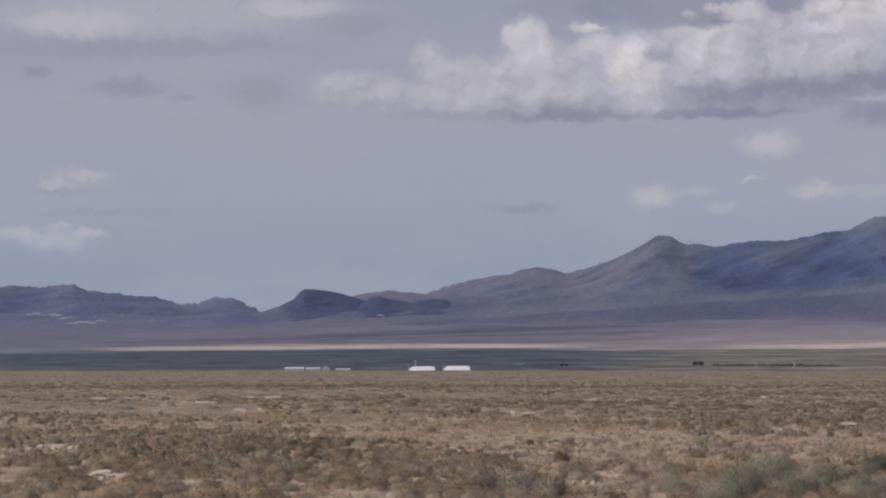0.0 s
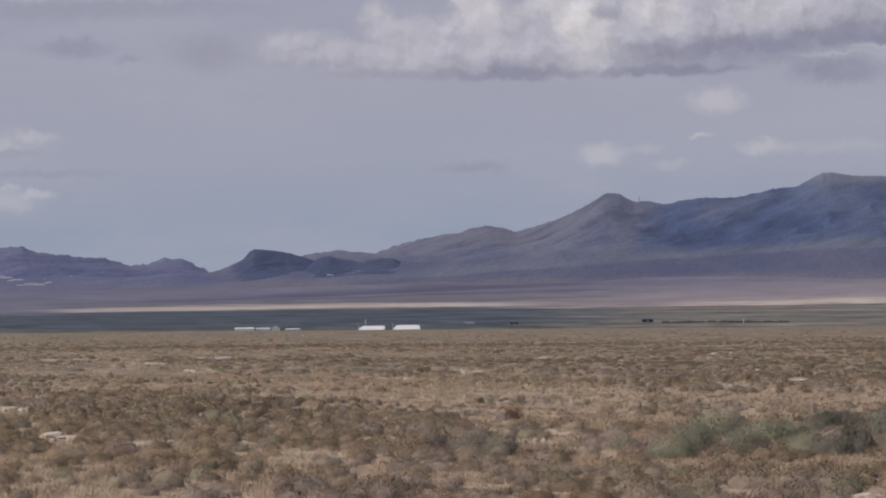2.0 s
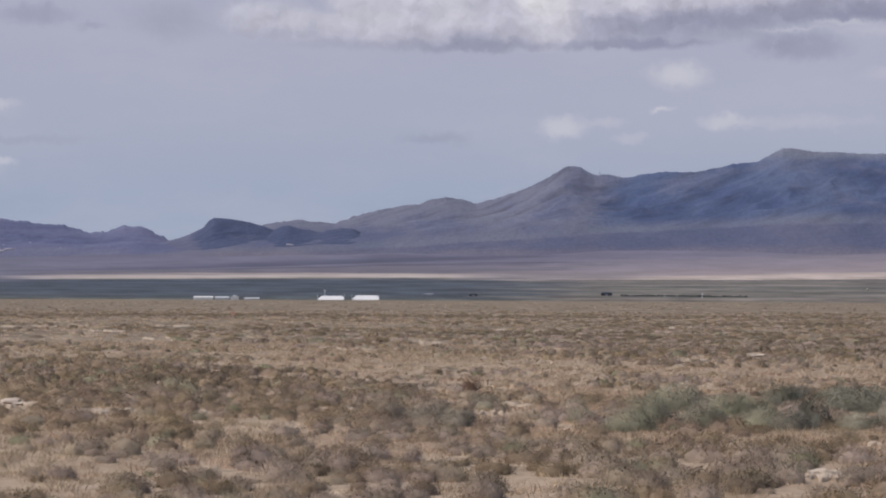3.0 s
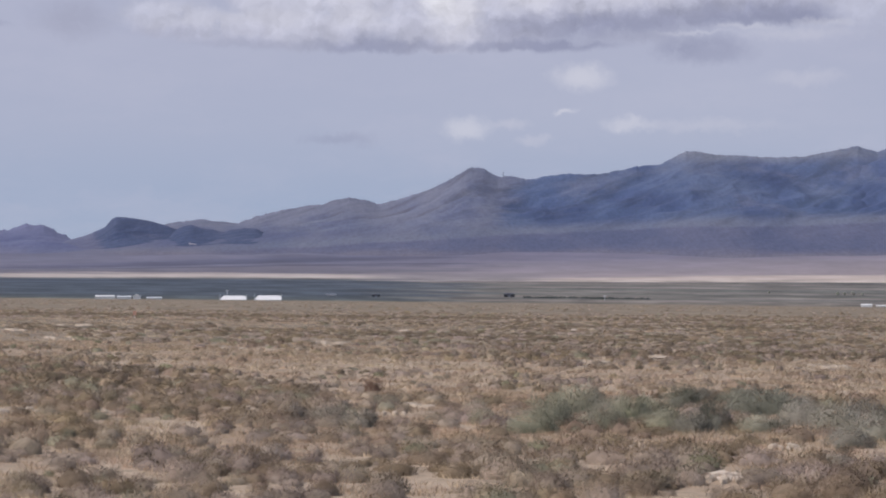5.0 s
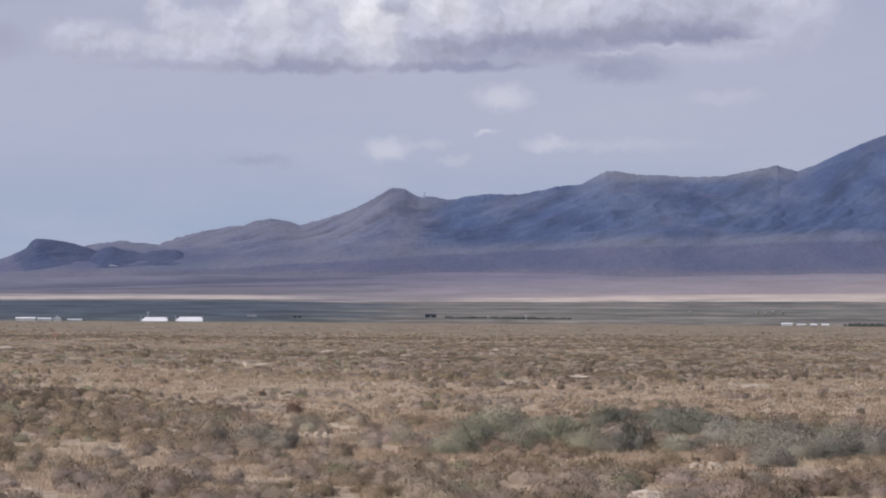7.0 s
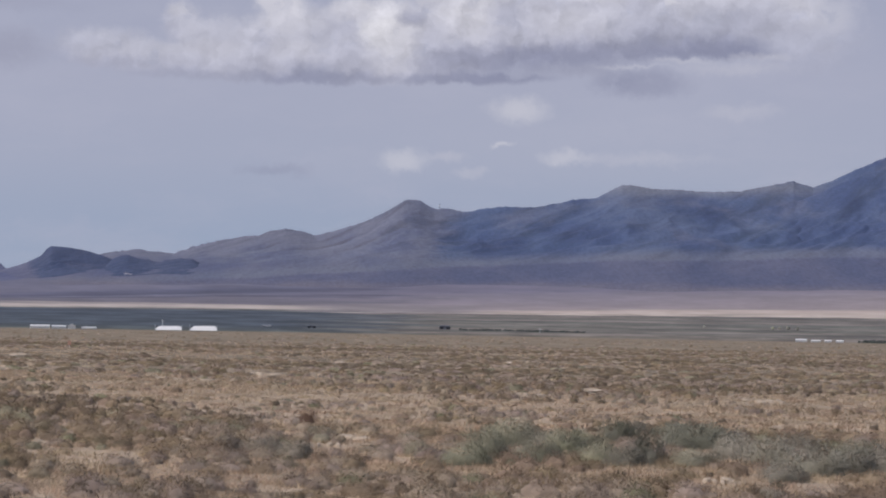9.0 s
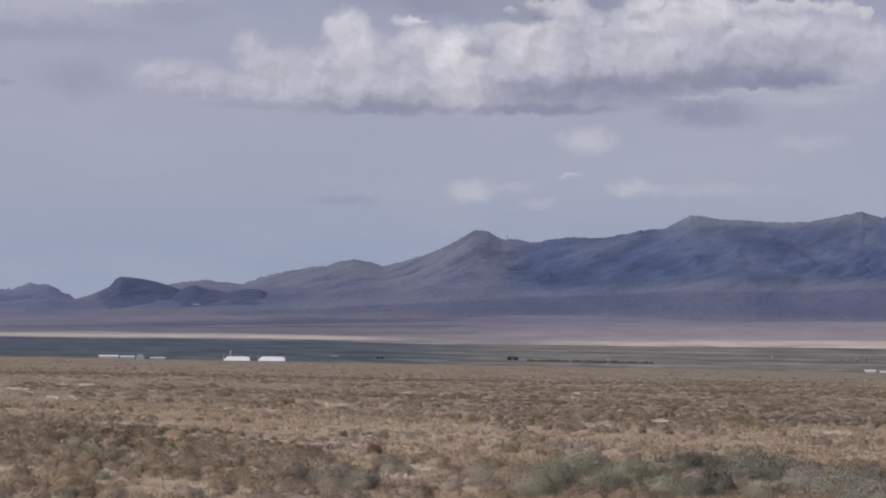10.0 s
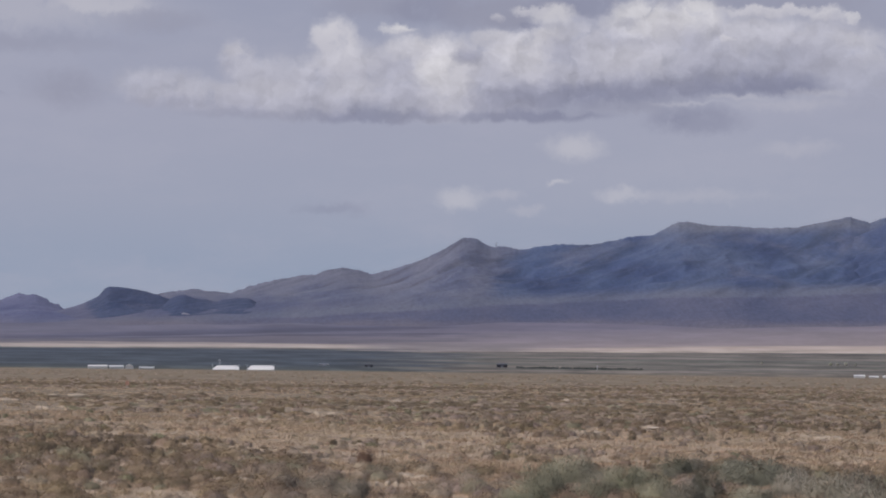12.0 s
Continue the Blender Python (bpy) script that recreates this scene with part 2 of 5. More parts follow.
def mountain_material(name, low, high, dark, pale, foot=None, cloud_shade=None, paler_side=None):
    """foot: lowest and highest z and two colours of the fan below; next, dark colours of painted cloud shade; last,
    bearings and colours of a paler slope.
    """
    n = Nodes(name)
    p = n.place()
    xyz = n.add("ShaderNodeSeparateXYZ", Vector=p)
    z = xyz.outputs[2]
    face = n.vec("MULTIPLY", p, (1, 0.25, 1))
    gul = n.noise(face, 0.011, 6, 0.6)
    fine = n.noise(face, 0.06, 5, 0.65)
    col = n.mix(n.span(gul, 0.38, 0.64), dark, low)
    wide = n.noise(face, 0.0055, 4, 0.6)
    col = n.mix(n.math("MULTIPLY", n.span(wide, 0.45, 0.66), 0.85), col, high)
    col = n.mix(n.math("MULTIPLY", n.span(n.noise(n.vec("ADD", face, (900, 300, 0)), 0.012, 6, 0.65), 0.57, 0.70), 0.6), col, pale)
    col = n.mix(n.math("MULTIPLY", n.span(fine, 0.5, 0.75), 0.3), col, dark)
    zz = n.math("MULTIPLY_ADD", n.math("SUBTRACT", n.noise(n.vec("MULTIPLY", p, (1, 1, 0)), 0.006, 5, 0.6), 0.5), 26.0, z)
    if foot:
        col = n.mix(n.span(zz, foot[1], foot[0]), col, n.mix(n.span(gul, 0.4, 0.62), foot[2], foot[3]))
    if paler_side:                                                     # a paler slope beyond a bearing, outside the dark shade colour
        side = n.math("MULTIPLY", n.math("ARCTAN2", xyz.outputs[0], xyz.outputs[1]), 57.29578)
        side = n.math("MULTIPLY_ADD", z, 0.004, n.math("MULTIPLY_ADD", n.math("SUBTRACT", n.noise(p, 0.012, 5, 0.6), 0.5), 0.7, side))
        col = n.mix(n.span(side, paler_side[1], paler_side[0]), col, n.mix(n.span(gul, 0.4, 0.62), paler_side[2], paler_side[3]))
    if cloud_shade:                                                    # cloud shade painted as dark blue on the farther slopes
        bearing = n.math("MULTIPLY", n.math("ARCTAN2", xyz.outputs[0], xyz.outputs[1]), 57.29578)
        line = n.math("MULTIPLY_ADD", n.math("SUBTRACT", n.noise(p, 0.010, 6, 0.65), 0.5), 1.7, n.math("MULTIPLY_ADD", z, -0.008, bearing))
        shade_col = n.mix(n.span(gul, 0.38, 0.64), cloud_shade[2], n.mix(n.span(wide, 0.42, 0.62), cloud_shade[0], cloud_shade[1]))
        shade_col = n.mix(n.math("MULTIPLY", n.span(n.noise(n.vec("ADD", face, (500, 800, 0)), 0.010, 6, 0.65), 0.52, 0.70), 0.42), shade_col, (0.115, 0.118, 0.158))
        col = n.mix(n.span(line, 0.95, 1.5), col, shade_col)
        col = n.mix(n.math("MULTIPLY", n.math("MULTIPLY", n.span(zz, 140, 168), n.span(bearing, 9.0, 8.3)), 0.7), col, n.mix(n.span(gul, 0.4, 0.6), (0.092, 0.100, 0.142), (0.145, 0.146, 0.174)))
        # a pale bench, a darker band under it, then the bare fan
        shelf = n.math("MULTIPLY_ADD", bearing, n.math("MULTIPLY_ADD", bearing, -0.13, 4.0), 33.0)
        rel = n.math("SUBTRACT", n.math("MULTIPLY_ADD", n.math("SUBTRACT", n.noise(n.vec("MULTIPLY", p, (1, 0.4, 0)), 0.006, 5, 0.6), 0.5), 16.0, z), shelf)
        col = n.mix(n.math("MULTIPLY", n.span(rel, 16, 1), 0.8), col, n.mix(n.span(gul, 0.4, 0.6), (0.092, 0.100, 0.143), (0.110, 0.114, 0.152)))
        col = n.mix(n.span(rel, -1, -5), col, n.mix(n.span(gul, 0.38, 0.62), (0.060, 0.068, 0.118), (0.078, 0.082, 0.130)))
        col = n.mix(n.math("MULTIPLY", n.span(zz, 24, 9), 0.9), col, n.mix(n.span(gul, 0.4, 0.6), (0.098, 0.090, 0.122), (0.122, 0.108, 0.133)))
    # diagonal gully streaks: dark brush and hollow shading, both put into the colour
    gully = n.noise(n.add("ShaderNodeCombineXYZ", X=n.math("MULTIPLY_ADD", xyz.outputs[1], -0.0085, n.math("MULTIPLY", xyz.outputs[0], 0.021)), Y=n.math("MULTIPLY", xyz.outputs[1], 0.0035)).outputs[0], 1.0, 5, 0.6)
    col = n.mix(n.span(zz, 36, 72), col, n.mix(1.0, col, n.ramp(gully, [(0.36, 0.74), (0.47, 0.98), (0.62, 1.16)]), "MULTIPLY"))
    speck = n.noise(n.vec("MULTIPLY", p, (1, 0.2, 1)), 0.22, 4, 0.7)           # single trees and rocks
    col = n.mix(1.0, col, n.ramp(speck, [(0.36, 0.88), (0.5, 1.0), (0.66, 1.12)]), "MULTIPLY")
    n.bump(n.math("ADD", gul, n.math("MULTIPLY", fine, 0.4)), 0.45, 10.0)
    return n.done(col, 0.95)


def sky_material(groups, tints):
    """Air and clouds on the far backdrop; the sheet's own bearing and height, in degrees, stand in its UV map."""
    n = Nodes("cloudy_air")
    uv = n.add("ShaderNodeUVMap").outputs[0]
    sep = n.add("ShaderNodeSeparateXYZ", Vector=uv)
    el = sep.outputs[1]
    big = n.vec("SUBTRACT", n.noise(uv, 0.9, 3, 0.5, True), (0.5, 0.5, 0.5))
    small = n.vec("SUBTRACT", n.noise(uv, 2.4, 5, 0.55, True), (0.5, 0.5, 0.5))
    fine = n.vec("SUBTRACT", n.noise(uv, 8.5, 5, 0.6, True), (0.5, 0.5, 0.5))
    p = n.vec("ADD", uv, n.vec("ADD", n.vec("ADD", n.vec("MULTIPLY", big, (0.35, 0.18, 0)), n.vec("MULTIPLY", small, (0.55, 0.36, 0))), n.vec("MULTIPLY", fine, (0.19, 0.15, 0))))
    col = n.ramp(n.math("DIVIDE", el, 8.0, clamp=True), [(0.0, (0.340, 0.385, 0.490)), (0.14, (0.328, 0.374, 0.485)), (0.30, (0.375, 0.396, 0.495)), (0.5, (0.395, 0.402, 0.498)), (0.75, (0.36, 0.374, 0.478)), (1.0, (0.36, 0.372, 0.48))])
    veil = n.noise(n.vec("MULTIPLY", p, (0.22, 0.75, 0)), 1.0, 5, 0.6)
    col = n.mix(n.math("MULTIPLY", n.span(veil, 0.42, 0.72), 0.45), col, (0.435, 0.435, 0.525))
    billow = n.span(n.noise(n.vec("ADD", p, (7, 3, 0)), 2.3, 7, 0.6), 0.12, 0.50)
    line = n.ramp(n.math("DIVIDE", n.math("ADD", sep.outputs[0], 12.0), 24.0, clamp=True),
                  [((a + 12) / 24, h / 8) for a, h in ((-12, 3.4), (-6.0, 4.14), (-4.9, 4.08), (-3.35, 3.88), (-0.7, 3.76), (1.3, 3.79), (2.8, 3.84), (4.05, 3.96), (5.0, 3.9))])
    base = n.math("MULTIPLY", n.add("ShaderNodeSeparateColor", Color=line).outputs[0], 8.0)
    rag = n.math("MULTIPLY", n.add("ShaderNodeSeparateXYZ", Vector=small).outputs[1], 0.16)
    level = n.math("MAXIMUM", n.span(n.math("SUBTRACT", n.math("ADD", el, rag), base), -0.05, 0.08), n.span(sep.outputs[0], 4.0, 4.7))     # the main cloud has a level base
    mask = None
    tie = n.math("MULTIPLY", n.math("ADD", n.math("ADD", veil, billow), level), 1e-7)      # keeps the long chain below in order
    p = n.vec("ADD", p, n.add("ShaderNodeCombineXYZ", X=tie).outputs[0])
    high = n.add("ShaderNodeSeparateXYZ", Vector=p).outputs[1]
    for group in groups:
        under = col
        for az, e, rx, ry, soft, tint, alpha in group:
            flat = n.tree.nodes.new("ShaderNodeVectorMath")
            flat.operation = "MULTIPLY_ADD"
            n.put(flat.inputs[0], p)
            n.put(flat.inputs[1], (1 / rx, 1 / ry, 0))
            n.put(flat.inputs[2], (-az / rx, -e / ry, 0))
            cover = n.add("ShaderNodeMapRange", Value=n.vec("LENGTH", flat.outputs[0]), From_Min=1.0 + soft * 0.45, From_Max=1.0 - soft, To_Max=alpha)
            cover.interpolation_type = "SMOOTHSTEP"
            cover = cover.outputs[0]
            paint = tints[tint]
            if group is BODY or group is LIT:                      # each puff is whiter on its crown than under it
                crown = n.math("MULTIPLY_ADD", high, 0.6 / ry, 0.55 - e * 0.6 / ry)
                paint = n.mix(crown, (*(c * k for c, k in zip(paint, (0.80, 0.81, 0.87))),), (*(c * 1.06 for c in paint),))
            col = n.mix(cover, col, paint)
            if group is BODY:
                mask = cover if mask is None else n.math("MAXIMUM", mask, cover)
        if group is BODY or group is LIT or group is SHADE:
            col = n.mix(level, under, col)
        col = n.mix(billow, under, col)
    # billows: lit from the upper left, shaded on the other side
    q = n.vec("ADD", p, (7, 3, 0))
    relief = n.math("SUBTRACT", n.noise(q, 1.7, 6, 0.55), n.noise(n.vec("ADD", q, (-0.10, 0.15, 0)), 1.7, 6, 0.55))
    col = n.mix(1.0, col, n.math("MULTIPLY_ADD", n.math("MULTIPLY", relief, mask), -0.8, 1.0), "MULTIPLY")
    glow = n.add("ShaderNodeEmission", Color=col, Strength=1.0)
    n.tree.links.new(glow.outputs[0], n.out.inputs[0])
    return n.mat


def plant_material(name, base, tip, odd):
    n = Nodes(name)
    geo = n.add("ShaderNodeNewGeometry")
    patch = n.noise(geo.outputs["Position"], 0.9, 3)
    col = n.mix(n.span(patch, 0.35, 0.65), base, tip)
    col = n.mix(n.math("MULTIPLY", n.span(n.noise(n.vec("ADD", geo.outputs["Position"], (40, 9, 0)), 0.25, 3), 0.42, 0.62), 0.6), col, odd)
    col = n.mix(1.0, col, n.ramp(geo.outputs["Random Per Island"], [(0.0, 0.84), (0.5, 1.0), (1.0, 1.16)]), "MULTIPLY")
    col = n.mix(1.0, col, n.ramp(n.noise(n.vec("ADD", geo.outputs["Position"], (11, 70, 0)), 1.5, 3, 0.6), [(0.36, 0.86), (0.5, 1.0), (0.64, 1.14)]), "MULTIPLY")
    kind = n.add("ShaderNodeAttribute")                            # each plant has its own shade and hue
    kind.attribute_name = "tint"
    own = n.math("ADD", n.math("MAXIMUM", kind.outputs["Fac"], 0.0), n.math("MULTIPLY", n.math("LESS_THAN", kind.outputs["Fac"], 0.0), n.add("ShaderNodeObjectInfo").outputs["Random"]))
    col = n.mix(1.0, col, n.ramp(own, [(0.0, 0.80), (0.5, 1.0), (1.0, 1.18)]), "MULTIPLY")
    col = n.mix(1.0, col, n.ramp(n.math("FRACT", n.math("MULTIPLY", own, 7.31)), [(0.0, (1.01, 0.985, 1.03)), (0.5, (1.0, 1.0, 1.0)), (1.0, (0.985, 1.01, 0.93))]), "MULTIPLY")
    n.done(col, 0.9)
    thin = n.add("ShaderNodeBsdfTranslucent", Color=col)           # thin leaves let light through
    both = n.add("ShaderNodeMixShader", Fac=0.38)
    n.tree.links.new(n.bsdf.outputs[0], both.inputs[1])
    n.tree.links.new(thin.outputs[0], both.inputs[2])
    n.tree.links.new(both.outputs[0], n.out.inputs[0])
    return n.mat


def plain_material(name, colour, rough=0.8, metal=0.0):
    n = Nodes(name)
    p = n.place()
    worn = n.mix(n.noise(p, 0.8, 5, 0.65), (*(c * 0.82 for c in colour),), (*(min(1, c * 1.12) for c in colour),))
    n.put(n.bsdf.inputs["Metallic"], metal)
    return n.done(worn, rough)


# clouds: bearing, height, half width, half height (degrees), softness, tint, cover
HIGH = [
    (-7.63, 5.80, 3.90, 0.49, 0.7, "lit", 0.55),
    (-5.38, 5.91, 0.92, 0.23, 0.5, "bright", 0.35),
    (-8.15, 5.19, 3.39, 0.21, 0.8, "grey", 0.55),
    (-4.35, 5.60, 0.92, 0.23, 0.7, "grey", 0.5),
    (-9.47, 5.64, 1.23, 0.26, 0.7, "bright", 0.35),
    (-8.46, 4.48, 0.74, 0.19, 0.8, "dark", 0.42),
    (-7.39, 4.31, 0.28, 0.10, 0.8, "dark", 0.32),
    (-6.00, 4.38, 0.72, 0.39, 0.8, "grey", 0.65),
    (-9.98, 4.78, 0.34, 0.12, 0.8, "dark", 0.40),
]
BACK = [
    (4.98, 2.75, 5.2, 0.95, 0.95, "lit", 0.12),
    (-0.46, 5.93, 1.12, 0.27, 0.7, "grey", 0.55),
    (0.56, 5.88, 0.92, 0.31, 0.6, "dark", 0.45),
    (1.99, 5.82, 1.43, 0.41, 0.6, "grey", 0.75),
    (3.42, 5.95, 0.92, 0.27, 0.5, "dark", 0.5),
    (6.38, 6.03, 2.65, 0.22, 0.6, "grey", 0.6),
    (8.12, 5.68, 1.12, 0.41, 0.7, "grey", 0.35),
    (-2.08, 4.49, 1.33, 0.56, 0.8, "lit", 0.35),
]
BODY = [
    (-4.38, 4.48, 0.87, 0.35, 0.6, "lit", 0.7),
    (-3.41, 4.26, 1.33, 0.31, 0.6, "lit", 0.7),
    (-2.08, 4.24, 1.53, 0.37, 0.5, "lit", 0.75),
    (-2.95, 4.94, 0.37, 0.37, 0.5, "lit", 0.8),
    (-2.69, 4.54, 0.51, 0.41, 0.6, "lit", 0.7),
    (-2.29, 4.64, 0.46, 0.36, 0.6, "lit", 0.6),
    (-1.16, 4.50, 1.12, 0.63, 0.45, "lit", 0.9),
    (-0.65, 4.70, 1.02, 0.56, 0.5, "lit", 0.85),
    (0.57, 4.61, 1.28, 0.84, 0.35, "lit", 0.95),
    (1.90, 4.72, 1.33, 0.80, 0.35, "lit", 0.95),
    (3.32, 4.98, 1.43, 0.78, 0.4, "lit", 0.95),
    (4.96, 5.20, 1.53, 0.94, 0.4, "lit", 0.95),
    (6.49, 5.16, 1.43, 0.73, 0.4, "lit", 0.9),
    (7.71, 5.21, 1.02, 0.59, 0.5, "lit", 0.8),
    (8.33, 4.66, 1.12, 0.56, 0.8, "lit", 0.5),
]
LIT = [
    (8.81, 5.14, 0.62, 0.41, 0.8, "bright", 0.40),
    (-1.15, 5.29, 0.47, 0.45, 0.5, "bright", 0.75),
    (-1.06, 5.01, 0.61, 0.41, 0.8, "bright", 0.45),
    (-1.32, 5.41, 0.27, 0.24, 0.5, "bright", 0.5),
    (-2.90, 5.05, 0.27, 0.24, 0.7, "bright", 0.3),
    (0.88, 4.61, 0.57, 0.78, 0.6, "bright", 0.85),
    (0.62, 4.81, 0.41, 0.51, 0.7, "white", 0.5),
    (0.31, 5.17, 0.61, 0.24, 0.6, "bright", 0.6),
    (-0.86, 4.40, 0.61, 0.27, 0.8, "bright", 0.35),
    (-2.39, 4.39, 0.71, 0.22, 0.8, "bright", 0.25),
    (2.25, 5.03, 0.63, 0.45, 0.6, "bright", 0.75),
    (2.61, 5.34, 0.47, 0.22, 0.5, "bright", 0.6),
    (1.79, 5.38, 0.51, 0.14, 0.6, "bright", 0.6),
    (2.86, 5.77, 0.37, 0.24, 0.6, "white", 0.65),
    (2.40, 5.87, 0.35, 0.10, 0.5, "bright", 0.6),
    (4.44, 5.73, 0.67, 0.35, 0.5, "white", 0.65),
    (5.46, 5.76, 0.47, 0.35, 0.5, "white", 0.7),
    (4.85, 5.50, 0.71, 0.31, 0.7, "bright", 0.55),
    (4.24, 4.94, 0.92, 0.33, 0.9, "bright", 0.4),
    (6.89, 5.86, 1.12, 0.10, 0.5, "bright", 0.75),
    (7.81, 5.76, 0.37, 0.11, 0.5, "bright", 0.7),
    (8.17, 5.76, 0.16, 0.10, 0.4, "white", 0.5),
    (5.98, 5.34, 0.14, 0.09, 0.5, "bright", 0.7),
    (6.48, 5.46, 0.92, 0.31, 0.9, "bright", 0.25),
    (8.22, 5.37, 0.51, 0.16, 0.8, "bright", 0.4),
    (-0.05, 5.50, 0.27, 0.13, 0.6, "white", 0.8),
    (0.18, 5.49, 0.20, 0.05, 0.7, "white", 0.5),
    (1.79, 5.76, 0.10, 0.08, 0.5, "bright", 0.6),
]
SHADE = [
    (1.23, 5.04, 0.27, 0.19, 0.8, "dark", 0.6),
    (2.04, 5.70, 0.45, 0.14, 0.6, "grey", 0.75),
    (2.35, 5.60, 0.24, 0.08, 0.5, "dark", 0.5),
    (3.07, 5.19, 0.35, 0.27, 0.9, "grey", 0.4),
    (5.36, 5.35, 0.35, 0.31, 0.9, "grey", 0.35),
    (4.14, 5.67, 0.18, 0.12, 0.7, "grey", 0.45),
    (-0.14, 4.81, 0.41, 0.22, 0.9, "grey", 0.35),
    (-2.38, 3.94, 1.94, 0.13, 0.9, "grey", 0.55),
    (-4.12, 4.19, 0.92, 0.14, 0.9, "grey", 0.4),
    (-0.44, 3.93, 1.33, 0.15, 0.7, "dark", 0.65),
    (-0.65, 4.09, 0.61, 0.14, 0.9, "grey", 0.45),
    (0.88, 3.88, 1.33, 0.08, 0.7, "grey", 0.5),
    (2.51, 3.96, 1.53, 0.13, 0.6, "dark", 0.8),
    (1.80, 4.21, 0.61, 0.35, 0.9, "grey", 0.6),
    (2.82, 4.32, 1.12, 0.31, 0.8, "dark", 0.65),
    (4.04, 4.37, 1.12, 0.27, 0.8, "dark", 0.7),
    (5.47, 4.52, 1.22, 0.27, 0.8, "dark", 0.75),
    (6.69, 4.56, 1.12, 0.24, 0.7, "dark", 0.85),
    (7.31, 4.45, 0.47, 0.14, 0.6, "dark", 0.55),
    (5.88, 4.79, 1.43, 0.29, 0.95, "grey", 0.5),
    (7.30, 4.96, 0.82, 0.35, 0.95, "grey", 0.4),
    (4.25, 4.14, 1.33, 0.14, 0.9, "grey", 0.5),
    (5.22, 4.20, 0.67, 0.05, 0.9, "bright", 0.22),
    (6.19, 4.30, 0.63, 0.06, 0.9, "bright", 0.28),
    (7.51, 4.37, 0.67, 0.08, 0.9, "bright", 0.25),
    (7.10, 4.16, 1.12, 0.14, 0.9, "lit", 0.45),
    (5.47, 3.88, 0.88, 0.27, 0.7, "dark", 0.5),
    (4.96, 3.96, 0.51, 0.20, 0.8, "dark", 0.35),
]
SMALL = [
    (3.22, 3.42, 0.58, 0.28, 0.8, "bright", 0.46),
    (2.93, 2.75, 0.26, 0.07, 0.9, "bright", 0.47),
    (1.12, 2.48, 0.50, 0.22, 0.8, "bright", 0.42),
    (1.91, 2.54, 0.36, 0.10, 0.9, "lit", 0.43),
    (2.38, 2.26, 0.29, 0.10, 0.9, "lit", 0.40),
    (4.07, 2.53, 0.50, 0.15, 0.8, "bright", 0.36),
    (7.22, 3.38, 0.77, 0.15, 0.9, "lit", 0.43),
    (5.50, 2.53, 1.44, 0.14, 0.9, "lit", 0.36),
    (-1.22, 2.25, 0.72, 0.13, 0.9, "dark", 0.32),
    (-9.73, 1.73, 0.82, 0.21, 0.9, "bright", 0.32),
    (-10.49, 1.83, 0.46, 0.14, 0.9, "bright", 0.32),
    (-9.40, 2.80, 0.75, 0.27, 0.9, "lit", 0.30),
    (-9.12, 2.93, 0.36, 0.12, 0.6, "bright", 0.28),
    (-9.70, 2.76, 0.26, 0.10, 0.6, "bright", 0.22),
    (-9.50, 2.60, 0.60, 0.08, 0.8, "grey", 0.40),
    (-9.05, 1.84, 0.30, 0.09, 0.7, "bright", 0.34),
    (-9.60, 1.95, 0.22, 0.07, 0.7, "bright", 0.32),
    (-8.9, 2.22, 1.5, 0.10, 0.8, "dark", 0.22),
]
TINTS = {"bright": (0.68, 0.65, 0.675), "white": (0.775, 0.74, 0.735), "lit": (0.53, 0.515, 0.575), "grey": (0.33, 0.33, 0.415), "dark": (0.25, 0.255, 0.352)}

SOIL = ground_material()
# haze of distance is mixed into the blue of all three rock materials
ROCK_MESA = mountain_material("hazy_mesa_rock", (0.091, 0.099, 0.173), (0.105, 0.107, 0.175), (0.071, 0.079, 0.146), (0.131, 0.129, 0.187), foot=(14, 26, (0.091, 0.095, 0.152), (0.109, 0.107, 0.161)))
# the butte's dark tones carry a cloud shadow painted into the rock
ROCK_BUTTE = mountain_material("cloud_shaded_butte_rock", (0.047, 0.060, 0.112), (0.056, 0.066, 0.113), (0.037, 0.049, 0.095), (0.067, 0.073, 0.118), foot=(5, 16, (0.074, 0.078, 0.128), (0.095, 0.095, 0.140)), paler_side=(-5.55, -5.30, (0.078, 0.082, 0.132), (0.100, 0.100, 0.146)))
# the last three colours paint cloud shade on the range's right
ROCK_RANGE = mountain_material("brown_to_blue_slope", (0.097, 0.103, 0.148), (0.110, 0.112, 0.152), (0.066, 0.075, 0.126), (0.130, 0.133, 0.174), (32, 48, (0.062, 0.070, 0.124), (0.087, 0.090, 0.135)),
                               cloud_shade=((0.051, 0.071, 0.134), (0.064, 0.082, 0.142), (0.040, 0.055, 0.113)))
SAGE = plant_material("sage_leaf", (0.230, 0.203, 0.138), (0.277, 0.246, 0.173), (0.235, 0.209, 0.138))
SAGE_GREEN = plant_material("green_sage_leaf", (0.258, 0.250, 0.168), (0.320, 0.302, 0.213), (0.294, 0.274, 0.214))
SAGE_GREY = plant_material("grey_sage_leaf", (0.295, 0.252, 0.198), (0.352, 0.304, 0.242), (0.306, 0.266, 0.222))
SAGE_PALE = plant_material("silvery_sage_leaf", (0.262, 0.238, 0.186), (0.318, 0.290, 0.234), (0.286, 0.258, 0.218))
SAGE_DARK = plant_material("blue_sage_leaf", (0.192, 0.182, 0.142), (0.240, 0.226, 0.182), (0.216, 0.204, 0.174))
BROWN = plant_material("brown_scrub_twig", (0.236, 0.174, 0.117), (0.308, 0.231, 0.158), (0.232, 0.170, 0.130))
GREY = plant_material("grey_scrub_twig", (0.282, 0.219, 0.165), (0.356, 0.282, 0.215), (0.297, 0.231, 0.200))
